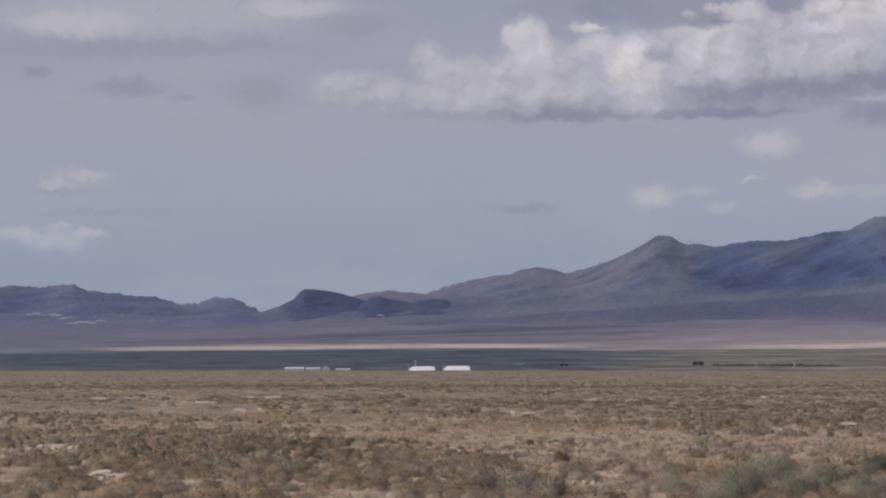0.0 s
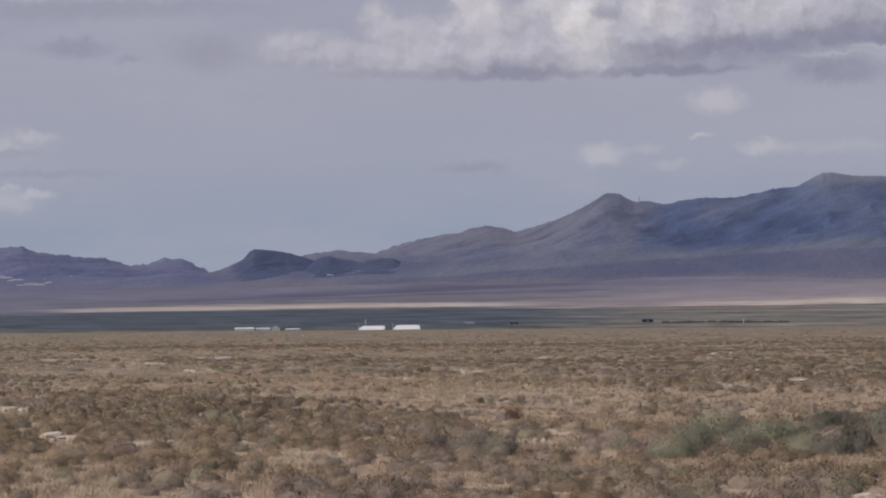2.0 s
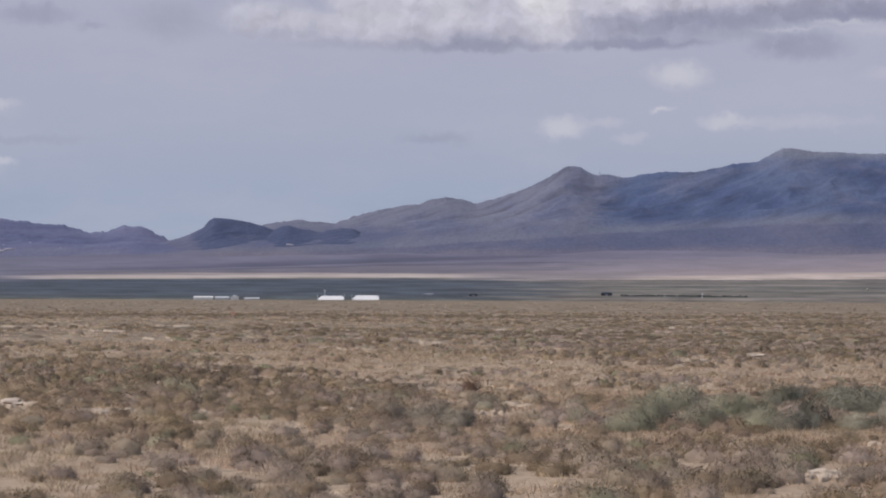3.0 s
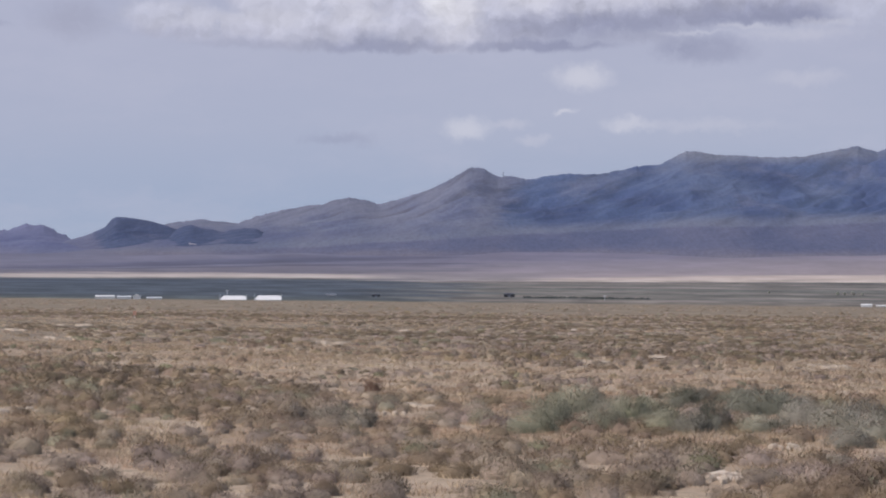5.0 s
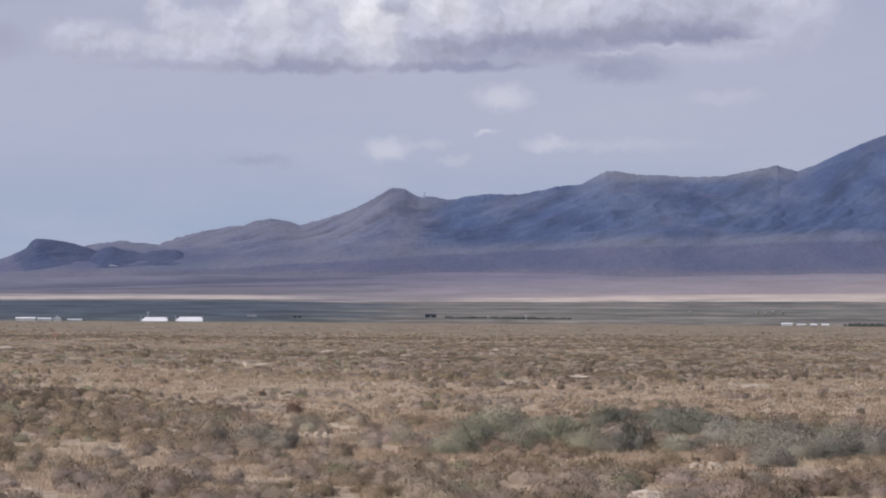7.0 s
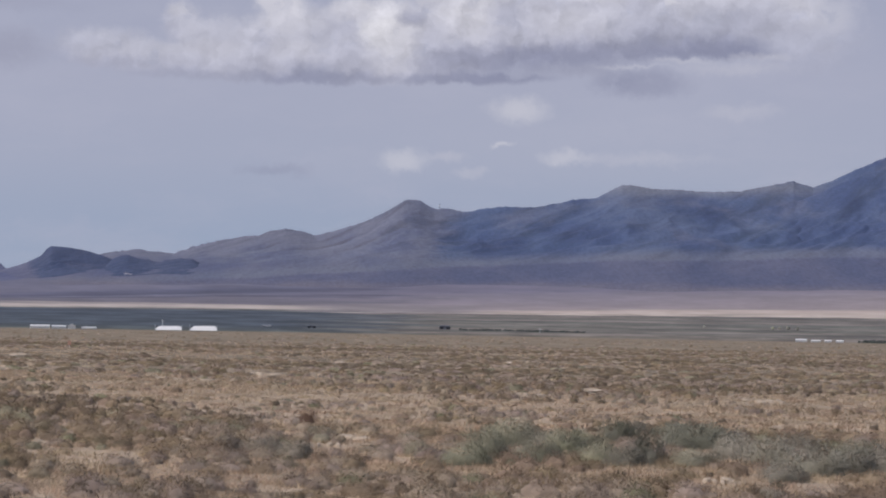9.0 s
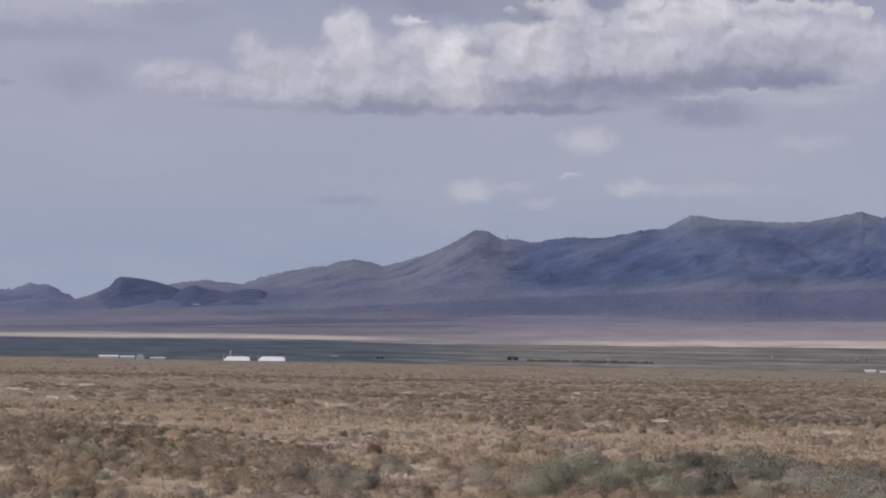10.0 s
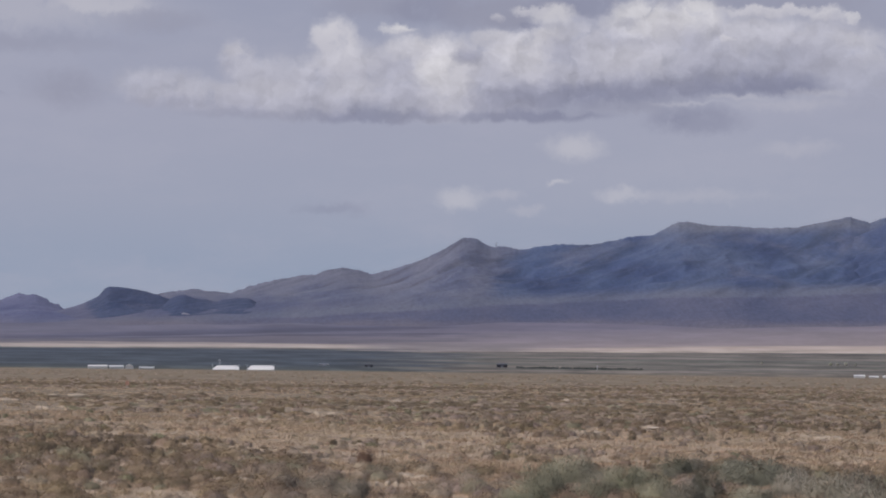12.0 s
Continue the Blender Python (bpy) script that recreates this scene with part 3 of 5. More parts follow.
STRAW = plant_material("dry_grass", (0.470, 0.356, 0.252), (0.535, 0.416, 0.304), (0.508, 0.354, 0.254))
DARK_BRUSH = plant_material("dark_greasewood_twig", (0.162, 0.123, 0.084), (0.212, 0.160, 0.111), (0.154, 0.118, 0.090))
RUST = plant_material("rusty_scrub_twig", (0.150, 0.092, 0.066), (0.188, 0.116, 0.082), (0.158, 0.100, 0.076))
CRUST = plain_material("pale_soil_crust", (0.375, 0.298, 0.226), 0.95)
FAR_LEAF = plant_material("pale_cottonwood_leaf", (0.36, 0.36, 0.30), (0.43, 0.42, 0.35), (0.40, 0.38, 0.33))
LEDGE = plain_material("pale_ledge_rock", (0.30, 0.285, 0.32), 0.95)
STONE = plain_material("bleached_stone", (0.42, 0.345, 0.28), 0.9)
WHITE = plain_material("white_sheeting", (0.55, 0.535, 0.54), 0.6)
DULL = plain_material("weathered_grey_boards", (0.20, 0.20, 0.225), 0.8)
BARK = plain_material("pale_bark", (0.17, 0.165, 0.15), 0.9)
PALE = plain_material("pale_siding", (0.48, 0.48, 0.50), 0.6)
DARK = plain_material("dark_boards", (0.045, 0.045, 0.055), 0.8)
STEEL = plain_material("weathered_steel", (0.16, 0.16, 0.19), 0.5, 0.6)
HEDGE = plain_material("dark_greasewood", (0.05, 0.058, 0.055), 0.9)
GLASS = plain_material("dusty_window_glass", (0.46, 0.46, 0.48), 0.2)

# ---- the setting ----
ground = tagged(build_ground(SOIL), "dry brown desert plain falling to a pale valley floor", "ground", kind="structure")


def build_sky():
    az, el = np.linspace(-34, 34, 69), np.linspace(-1.5, 13, 30)
    a, e = np.meshgrid(az, el)
    r = 4930.0
    v = np.stack([r * np.sin(np.radians(a)), r * np.cos(np.radians(a)), EYE + r * np.tan(np.radians(e))], -1).reshape(-1, 3)
    m = len(az)
    f = [[i * m + j, i * m + j + 1, (i + 1) * m + j + 1, (i + 1) * m + j] for i in range(len(el) - 1) for j in range(m - 1)]
    ob = mesh_object("backdrop", v, f, sky_material((HIGH, BACK, BODY, LIT, SHADE, SMALL), TINTS))
    uv = ob.data.uv_layers.new(name="bearing")
    flat = np.stack([a, e], -1).reshape(-1, 2)
    loops = np.empty(len(ob.data.loops), int)
    ob.data.loops.foreach_get("vertex_index", loops)
    uv.data.foreach_set("uv", flat[loops].ravel())
    return ob


tagged(build_sky(), "pale blue sky with grey and white clouds", "sky", kind="structure")


# ---- hills: a crest line, a foot, spurs and gullies between ----
SLOPES = {}


def build_hill(name, crest, r_foot, r_crest, material, seed, spurs=2.2, depth=0.35, sharp=1.15, rough=0.012, step=0.03, out=0.0, smooth_crest=False, label=""):
    """crest: bearings and heights of the skyline in degrees."""
    ca, ce = zip(*crest)
    az = np.arange(ca[0], ca[-1], step)
    jag = (fbm(az * 9.0, az * 0 + seed, 4, seed, 0.75) - 0.5) * rough * 2
    ce = np.interp(az, ca, ce)
    if smooth_crest:                                             # spurs have rounded crests
        ker = np.hanning(45)
        ce = np.convolve(np.pad(ce, 22, mode="edge"), ker / ker.sum(), mode="valid")
    s = np.concatenate([np.linspace(0, 1, 80), 1 + np.linspace(0.03, 0.6, 10)])
    A, S = np.meshgrid(az, s)
    wide = np.hanning(max(9, int((1.1 if len(crest) > 24 else 0.5) / step) | 1))
    broad = np.convolve(np.pad(ce, len(wide) // 2, mode="edge"), wide / wide.sum(), mode="valid")
    E = broad + (ce - broad) * np.clip((S - 0.5) / 0.5, 0, 1) ** 2.2 + jag * np.clip((S - 0.86) / 0.14, 0, 1) ** 2
    bend = out * (fbm(az * 0.5, az * 0 + 3, 2, seed + 40) - 0.5)
    R = r_foot + bend + (r_crest - r_foot - bend) * S
    X, Y = R * np.sin(np.radians(A)), R * np.cos(np.radians(A))
    z0 = ground_z(X, Y) - 2.0
    top = EYE + r_crest * np.tan(np.radians(E))
    wx, wy = X + 90 * (fbm(X / 260, Y / 260, 3, seed + 7) - 0.5), Y + 90 * (fbm(X / 260, Y / 260, 3, seed + 8) - 0.5)
    ridge = 1 - np.abs(2 * fbm((wx - wy * 0.40) / 210 * spurs, wy / 420 * spurs, 4, seed + 3) - 1) * 2
    ridge2 = 1 - np.abs(2 * fbm((wx - wy * 0.45) / 70 * spurs, wy / 150 * spurs, 3, seed + 13) - 1) * 2
    c = np.clip(S, 0, 1)
    up = c ** sharp
    cut = np.minimum(c * 2.2, 1) * np.minimum((1 - c) * 3.2, 1)
    h = up - cut * depth * (0.58 * (1 - ridge) + 0.42 * (1 - ridge2)) * 0.34 * np.minimum(1, up * 2.5)
    h = np.where(S > 1, 1 - (S - 1) * 1.3, h)
    z = z0 + (top - z0) * np.clip(h, -0.02, 1)
    v = np.stack([X, Y, z], -1).reshape(-1, 3)
    front = (S < 0.97).ravel()
    SLOPES.setdefault(label or name, []).append((v[front], A.ravel()[front], np.degrees(np.arctan2(v[front][:, 2] - EYE, np.hypot(v[front][:, 0], v[front][:, 1])))))
    n, m = S.shape
    i, j = np.meshgrid(np.arange(n - 1), np.arange(m - 1), indexing="ij")
    f = np.stack([i * m + j, i * m + j + 1, (i + 1) * m + j + 1, (i + 1) * m + j], -1).reshape(-1, 4)
    return mesh_object(name, v, f, material, True)


MESA = [(-17, 0.75), (-14, 0.86), (-12, 0.84), (-11.2, 0.88), (-10.7, 0.89), (-10.09, 0.88), (-9.75, 0.89), (-9.58, 0.91), (-9.36, 0.90), (-9.22, 0.83), (-8.67, 0.76), (-8.2, 0.70), (-7.9, 0.69), (-7.65, 0.61), (-7.42, 0.54),
        (-7.15, 0.57), (-6.95, 0.64), (-6.82, 0.69), (-6.68, 0.66), (-6.5, 0.67), (-6.35, 0.58), (-6.2, 0.50), (-6.0, 0.41), (-5.7, 0.35), (-5.0, 0.25)]
BUTTE = [(-7.4, 0.05), (-6.8, 0.18), (-6.25, 0.33), (-6.0, 0.41), (-5.75, 0.48), (-5.55, 0.56), (-5.40, 0.64), (-5.29, 0.77), (-5.20, 0.82), (-4.95, 0.80), (-4.58, 0.745), (-4.35, 0.68), (-4.1, 0.60), (-3.8, 0.50), (-3.4, 0.38), (-3.0, 0.25), (-2.6, 0.12)]
KNOLLS = [(-4.57, 0.214), (-4.32, 0.399), (-4.10, 0.605), (-3.98, 0.667), (-3.84, 0.678), (-3.65, 0.618), (-3.45, 0.589), (-3.33, 0.559), (-3.24, 0.560), (-3.16, 0.591), (-3.06, 0.612), (-2.92, 0.623), (-2.71, 0.625), (-2.61, 0.595), (-2.49, 0.504), (-2.30, 0.403), (-2.07, 0.302), (-1.76, 0.192)]
CHAIN = [(-8.2, -0.12), (-7.2, -0.02), (-6.3, 0.08), (-5.6, 0.22), (-5.0, 0.42), (-4.6, 0.58), (-4.28, 0.70), (-3.95, 0.75), (-3.66, 0.78), (-3.35, 0.74), (-3.05, 0.71), (-2.85, 0.77), (-2.63, 0.85), (-2.22, 0.95), (-1.95, 1.0), (-1.71, 1.05), (-1.5, 1.06), (-1.25, 1.14), (-0.99, 1.18), (-0.73, 1.15),
         (-0.45, 1.07), (-0.2, 1.14), (0.04, 1.21), (0.3, 1.29), (0.5, 1.36), (0.7, 1.46), (0.86, 1.55), (1.05, 1.66), (1.17, 1.73), (1.3, 1.745), (1.44, 1.735), (1.58, 1.65), (1.70, 1.58), (1.85, 1.585), (2.05, 1.57), (2.27, 1.535)]
RANGE = [(2.6, 1.59), (2.99, 1.635), (3.51, 1.625), (3.9, 1.70), (4.22, 1.775), (4.5, 1.80), (4.63, 1.815), (4.78, 1.88), (4.94, 1.97), (5.1, 2.04), (5.25, 2.06), (5.45, 2.03), (5.66, 1.995), (6.1, 1.98),
         (6.78, 1.935), (7.29, 1.97), (7.8, 2.07), (8.2, 2.15), (8.4, 2.09), (8.55, 2.05), (8.91, 2.17), (9.31, 2.36), (9.6, 2.49), (10.0, 2.65), (10.4, 2.77), (11.0, 2.86), (12.5, 2.6), (15, 2.2), (18, 1.9)]
SHOULDER = [(5.8, 0.6), (6.5, 0.95), (7.2, 1.35), (7.8, 1.60), (8.3, 1.78), (8.7, 1.95), (9.2, 2.2), (9.7, 2.38), (10.4, 2.45), (11.5, 2.3), (13.0, 1.9), (15.0, 1.4)]
FOOTHILL = [(-2.2, 0.10), (-1.9, 0.28), (-1.6, 0.46), (-1.1, 0.64), (-0.6, 0.58), (-0.1, 0.62), (0.4, 0.78), (0.9, 0.86), (1.4, 0.74), (1.9, 0.62), (2.5, 0.5), (3.2, 0.4)]


def mountain(name, label, parts):
    top = tagged(new(name), label, "mountain")
    for title, *shape in parts:
        build_hill(title, *shape, label=name).parent = top
    return top


def outcrop(top, az, el, w, h, seed):
    """A pale ledge of rock on the slope that is seen at that bearing and height."""
    best = None
    for v, a, e in SLOPES[top.name]:
        d = (a - az) ** 2 + (e - el) ** 2
        k = int(np.argmin(d))
        if d[k] < 0.01 and (best is None or np.hypot(*v[k][:2]) < np.hypot(*best[:2])):
            best = v[k]
    if best is None:
        return
    g = np.random.default_rng(seed)
    off = Vector(g.uniform(0, 50, 3))
    bm = bmesh.new()
    bmesh.ops.create_icosphere(bm, subdivisions=3, radius=0.5)
    for v in bm.verts:
        k = 1 + 0.45 * noise.noise(v.co * 3 + off)
        v.co = Vector((v.co.x * k * w + best[0], v.co.y * k * w * 0.6 + best[1], v.co.z * k * h + best[2] + h * 0.1))
    part("outcrop", bm, LEDGE, top, "pale rock ledge on the slope")


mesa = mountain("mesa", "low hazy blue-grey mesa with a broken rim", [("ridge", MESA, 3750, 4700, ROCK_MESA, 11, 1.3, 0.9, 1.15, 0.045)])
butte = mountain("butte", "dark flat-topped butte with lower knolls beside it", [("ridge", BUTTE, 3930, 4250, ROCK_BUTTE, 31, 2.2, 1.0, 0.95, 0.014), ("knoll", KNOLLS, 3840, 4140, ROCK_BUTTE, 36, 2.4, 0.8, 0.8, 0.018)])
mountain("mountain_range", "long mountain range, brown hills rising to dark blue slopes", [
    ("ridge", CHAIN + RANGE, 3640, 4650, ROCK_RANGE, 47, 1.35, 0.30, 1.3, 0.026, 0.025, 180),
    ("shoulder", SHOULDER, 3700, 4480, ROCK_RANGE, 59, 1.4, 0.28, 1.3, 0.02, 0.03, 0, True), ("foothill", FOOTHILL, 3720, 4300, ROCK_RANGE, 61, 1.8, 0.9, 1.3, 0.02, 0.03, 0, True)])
for k in range(14):
    outcrop(mesa, -10.15 + 0.095 * k, (0.372 if k < 6 else 0.300 if k < 8 else 0.228) + 0.018 * math.sin(k * 2.1), 9.0 + 4.0 * (k % 3), 2.0 + 0.9 * (k % 2), 200 + k)
for k, (az, el) in enumerate(((-8.68, 0.38), (-8.5, 0.37), (-7.96, 0.27), (-9.0, 0.33))):
    outcrop(mesa, az, el, 3.0, 1.2, 230 + k)
for k, (az, el, w, h) in enumerate(((-3.86, 0.325, 7.0, 3.0), (-3.78, 0.32, 4.0, 2.0))):
    outcrop(butte, az, el, w, h, 240 + k)

# ---- plants: a rounded crown of twigs set with small leaves, and tufts of grass ----
def dome(rng, sides, rings, width, height):
    """A lumpy low dome on the origin, as triangles."""
    ph = rng.uniform(0, 6.28, 4)
    a = np.linspace(0, 2 * np.pi, sides, endpoint=False)
    rows = []
    for k in range(rings + 1):
        e = k / rings * np.pi / 2
        lump = 1 + 0.16 * np.sin(2 * a + ph[0]) + 0.12 * np.sin(3 * a + ph[1] + 2 * e) + rng.normal(0, 0.05, sides)
        swell = np.cos(e) * (1.0 if k else 0.86)
        rows.append(np.stack([np.cos(a) * swell * lump * width / 2, np.sin(a) * swell * lump * width / 2,
                              np.full(sides, np.sin(e) * height) * (1 + 0.10 * np.sin(2 * a + ph[2])) - (0.04 if k == 0 else 0)], -1))
    t = []
    for k in range(rings):
        for i in range(sides):
            j = (i + 1) % sides
            t.append((rows[k][i], rows[k][j], rows[k + 1][j]))
            if k < rings - 1:
                t.append((rows[k][i], rows[k + 1][j], rows[k + 1][i]))
    return np.array(t)


def outward(t, width, height):
    """Soft normals of a rounded crown for the corners of its triangles."""
    n = t / np.array([width * width / 4, width * width / 4, height * height])
    n[..., 2] = np.maximum(n[..., 2], 0) + 0.35 / height
    return n / (np.linalg.norm(n, axis=-1, keepdims=True) + 1e-9)


def faced(t, n):
    """Turn each triangle so that its front looks outward."""
    g = np.cross(t[:, 1] - t[:, 0], t[:, 2] - t[:, 0])
    flip = (g * n.mean(1)).sum(-1) < 0
    t[flip] = t[flip][:, [0, 2, 1]]
    n[flip] = n[flip][:, [0, 2, 1]]
    return np.concatenate([t, n], -1)


def leaves_on(rng, core, count, long, wide, stray):
    """Leaves and twig ends that stand on the triangles of a dome."""
    area = np.linalg.norm(np.cross(core[:, 1] - core[:, 0], core[:, 2] - core[:, 0]), axis=1)
    q = core[rng.choice(len(core), count, p=area / area.sum())]
    u = rng.dirichlet((1, 1, 1), count)
    c = (q * u[..., None]).sum(1)
    nrm = np.cross(q[:, 1] - q[:, 0], q[:, 2] - q[:, 0])
    nrm /= np.linalg.norm(nrm, axis=1)[:, None] + 1e-9
    d = nrm * 0.45 + rng.normal(0, 0.6, (count, 3)) + np.array([0, 0, 0.45])
    d /= np.linalg.norm(d, axis=1)[:, None]
    side = np.cross(d, nrm + rng.normal(0, 0.6, (count, 3)))
    side /= np.linalg.norm(side, axis=1)[:, None] + 1e-9
    ln = long * rng.uniform(0.45, 1.2, count)[:, None] * np.where(rng.uniform(0, 1, count) < stray, 1.7, 1.0)[:, None]
    w = wide * rng.uniform(0.5, 1.3, count)[:, None]
    c = c * (0.66 + 0.42 * rng.uniform(0, 1, count) ** 0.7)[:, None]
    t = np.stack([c - side * w / 2, c + side * w / 2, c + d * ln], 1)
    t[..., 2] = np.maximum(t[..., 2], -0.03)
    return t


def tuft(rng, blades, width, height, wide):
    """Thin blades that fan out from the ground, with their soft normals."""
    a, q = rng.uniform(0, 2 * np.pi, blades), rng.uniform(0, 1, blades) ** 0.6 * width / 2
    b = np.stack([np.cos(a) * q, np.sin(a) * q, np.zeros(blades) - 0.02], -1)
    tip = b + np.stack([np.cos(a) * q * 0.3 + rng.normal(0, 0.025, blades), np.sin(a) * q * 0.3 + rng.normal(0, 0.025, blades), height * rng.uniform(0.35, 1.1, blades)], -1)
    turn = rng.uniform(0, 6.28, blades)
    side = np.stack([np.cos(turn), np.sin(turn), np.zeros(blades)], -1) * wide / 2
    t = np.stack([b - side, b + side, tip], 1)
    return faced(t, outward(t, width, height))


def triangles_mesh(name, tris, material, tint=None):
    """tris: triangles x 3 corners x (place, normal); tint: one number for each triangle's plant."""
    me = bpy.data.meshes.new(name)
    n = len(tris)
    me.vertices.add(n * 3)
    me.vertices.foreach_set("co", np.ascontiguousarray(tris[..., :3], dtype=np.float32).ravel())
    me.loops.add(n * 3)
    me.loops.foreach_set("vertex_index", np.arange(n * 3, dtype=np.int32))
    me.polygons.add(n)
    me.polygons.foreach_set("loop_start", np.arange(0, n * 3, 3, dtype=np.int32))
    me.polygons.foreach_set("loop_total", np.full(n, 3, dtype=np.int32))
    me.polygons.foreach_set("use_smooth", np.ones(n, dtype=bool))
    me.materials.append(material)
    shade = me.attributes.new("tint", "FLOAT", "POINT")
    shade.data.foreach_set("value", np.repeat(np.full(n, -1.0) if tint is None else tint, 3).astype(np.float32))
    me.update(calc_edges=True)
    me.normals_split_custom_set_from_vertices(np.ascontiguousarray(tris[..., 3:], dtype=np.float32).reshape(-1, 3))
    return me


def scatter(protos, x, y, size, spin, flat):
    """All clumps at the places given, as one array of triangles, and the tint of each."""
    z = ground_z(x, y)
    dice = np.random.default_rng(len(x))
    pick, shade = dice.integers(0, len(protos), len(x)), dice.uniform(0, 1, len(x))
    out, tint = [], []
    for k, pr in enumerate(protos):
        s = np.nonzero(pick == k)[0]
        c, sn = np.cos(spin[s])[:, None, None], np.sin(spin[s])[:, None, None]
        q = pr[None, ..., :3] * size[s][:, None, None, None]
        m = np.broadcast_to(pr[None, ..., 3:], q.shape)
        out.append(np.stack([q[..., 0] * c - q[..., 1] * sn + x[s][:, None, None], q[..., 0] * sn + q[..., 1] * c + y[s][:, None, None],
                             q[..., 2] * flat[s][:, None, None] + z[s][:, None, None],
                             m[..., 0] * c - m[..., 1] * sn, m[..., 0] * sn + m[..., 1] * c, m[..., 2]], -1).reshape(-1, 3, 6))
        tint.append(np.repeat(shade[s], len(pr)))
    return np.concatenate(out), np.concatenate(tint)


# how the plain is grown over: bearing, distance, half width (degrees), depth (natural log of the distance)
GRASS_SWATHS = [(-4.0, 150, 2.0, 0.15), (-1.0, 125, 3.0, 0.12), (1.0, 88, 2.3, 0.20), (5.5, 108, 5.0, 0.12), (-9.5, 190, 2.5, 0.15), (-6.5, 175, 2.0, 0.08), (-3.0, 50, 2.4, 0.05), (8.5, 95, 2.5, 0.12), (7.5, 50, 2.5, 0.04), (-4.0, 290, 7.0, 0.12), (1.5, 56, 2.5, 0.05), (6.0, 54, 1.6, 0.06)]
SHRUB_SWATHS = [(-5.8, 92, 2.6, 0.24), (-9.0, 88, 3.0, 0.25), (-2.8, 80, 1.6, 0.18), (-1.5, 62, 1.8, 0.08), (3.5, 47, 5.0, 0.10), (8.5, 45, 4.0, 0.10), (5.0, 180, 6.0, 0.20), (0.0, 212, 5.0, 0.14), (-2.0, 395, 10.0, 0.07), (6.0, 300, 6.0, 0.12), (-2.0, 45, 2.5, 0.05), (-4.0, 560, 5.0, 0.09), (3.0, 740, 6.0, 0.09), (2.8, 150, 2.2, 0.25), (-8.0, 800, 3.0, 0.1), (8.0, 520, 3.0, 0.1)]
DARK_SWATHS = [(-2.0, 395, 10.0, 0.06), (6.0, 290, 5.0, 0.08), (5.0, 190, 4.0, 0.08), (-5.0, 92, 2.0, 0.14), (-6.0, 240, 3.0, 0.05), (0.5, 215, 3.0, 0.06), (7.0, 150, 2.5, 0.05)]
# bearing, distance, width, height in sight
BARE = [
    (-5.35, 66.0, 0.9, 0.19),
    (-3.1, 68.0, 1.1, 0.19),
    (-4.4, 70.5, 0.8, 0.15),
    (0.03, 71.8, 1.67, 0.21),
    (-0.38, 65.0, 1.05, 0.12),
    (-5.89, 258.9, 4.18, 0.65),
    (-6.30, 183.4, 2.96, 0.33),
    (-2.43, 151.6, 1.63, 0.33),
    (-3.15, 155.3, 1.67, 0.28),
    (3.47, 127.0, 1.82, 0.27),
    (4.54, 139.0, 1.50, 0.30),
    (7.70, 128.6, 1.84, 0.32),
    (5.05, 275.2, 2.96, 0.35),
    (6.89, 347.8, 4.36, 0.37),
    (-1.21, 168.7, 2.72, 0.18),
    (3.84, 50.9, 1.00, 0.09),
    (6.80, 53.8, 0.77, 0.15),
    (-7.48, 65.7, 1.41, 0.16),
    (-7.18, 220.6, 4.35, 0.40),
    (-8.60, 260.3, 6.07, 0.37),
    (5.86, 44.4, 0.83, 0.17),
    (-8.80, 70.7, 1.27, 0.20),
    (-7.16, 66.6, 1.91, 0.31),
    (-9.69, 93.8, 2.02, 0.20),
]
SAGE_BUSHES = [
    (2.73, 61.0, 0.92, 0.63),
    (3.18, 66.9, 1.37, 0.67),
    (4.10, 62.4, 0.83, 0.62),
    (2.39, 57.1, 0.97, 0.43),
    (3.64, 59.5, 1.01, 0.47),
    (4.77, 59.5, 0.95, 0.44),
]
BLUE_BUSHES = [
    (6.50, 68.2, 1.82, 0.68),
    (5.68, 59.5, 0.70, 0.66),
    (5.02, 71.7, 0.96, 0.54),
    (5.38, 73.9, 1.12, 0.47),
    (6.06, 73.9, 1.18, 0.47),
    (6.96, 69.2, 1.11, 0.49),
]
PALE_BUSHES = [
    (4.46, 63.8, 0.91, 0.48),
    (5.23, 59.0, 0.89, 0.40),
    (3.80, 65.9, 0.94, 0.42),
    (6.45, 59.5, 0.95, 0.36),
    (7.22, 63.8, 1.14, 0.55),
    (7.83, 60.5, 1.24, 0.60),
    (8.59, 56.6, 1.31, 0.58),
    (9.26, 57.1, 1.12, 0.61),
    (8.34, 65.0, 1.27, 0.49),
    (9.41, 63.8, 1.02, 0.50),
    (10.02, 59.0, 1.26, 0.61),
    (10.74, 57.8, 1.13, 0.51),
    (8.08, 54.0, 0.87, 0.35),
]
GREY_BUSHES = [
    (-1.36, 59.0, 0.84, 0.40),
    (-0.79, 58.5, 0.73, 0.38),
    (-2.02, 60.3, 0.64, 0.36),
    (7.78, 47.1, 0.59, 0.25),
    (-0.28, 69.2, 0.74, 0.32),
    (1.50, 60.3, 0.64, 0.32),
]
RUSTY = [
    (-0.58, 83.0, 0.74, 0.50),
]
PALE_STONES = [
    (5.80, 44.7, 0.56, 0.24),
    (-8.78, 71.7, 0.82, 0.33),
    (2.43, 72.2, 0.21, 0.16),
    (-2.17, 90.2, 0.36, 0.19),
    (-10.30, 122.5, 0.66, 0.26),
    (2.45, 72.7, 0.23, 0.16),
    (4.70, 135.3, 0.97, 0.29),
    (0.02, 235.5, 0.93, 0.34),
    (3.46, 254.3, 0.64, 0.46),
    (3.10, 252.1, 0.72, 0.36),
]


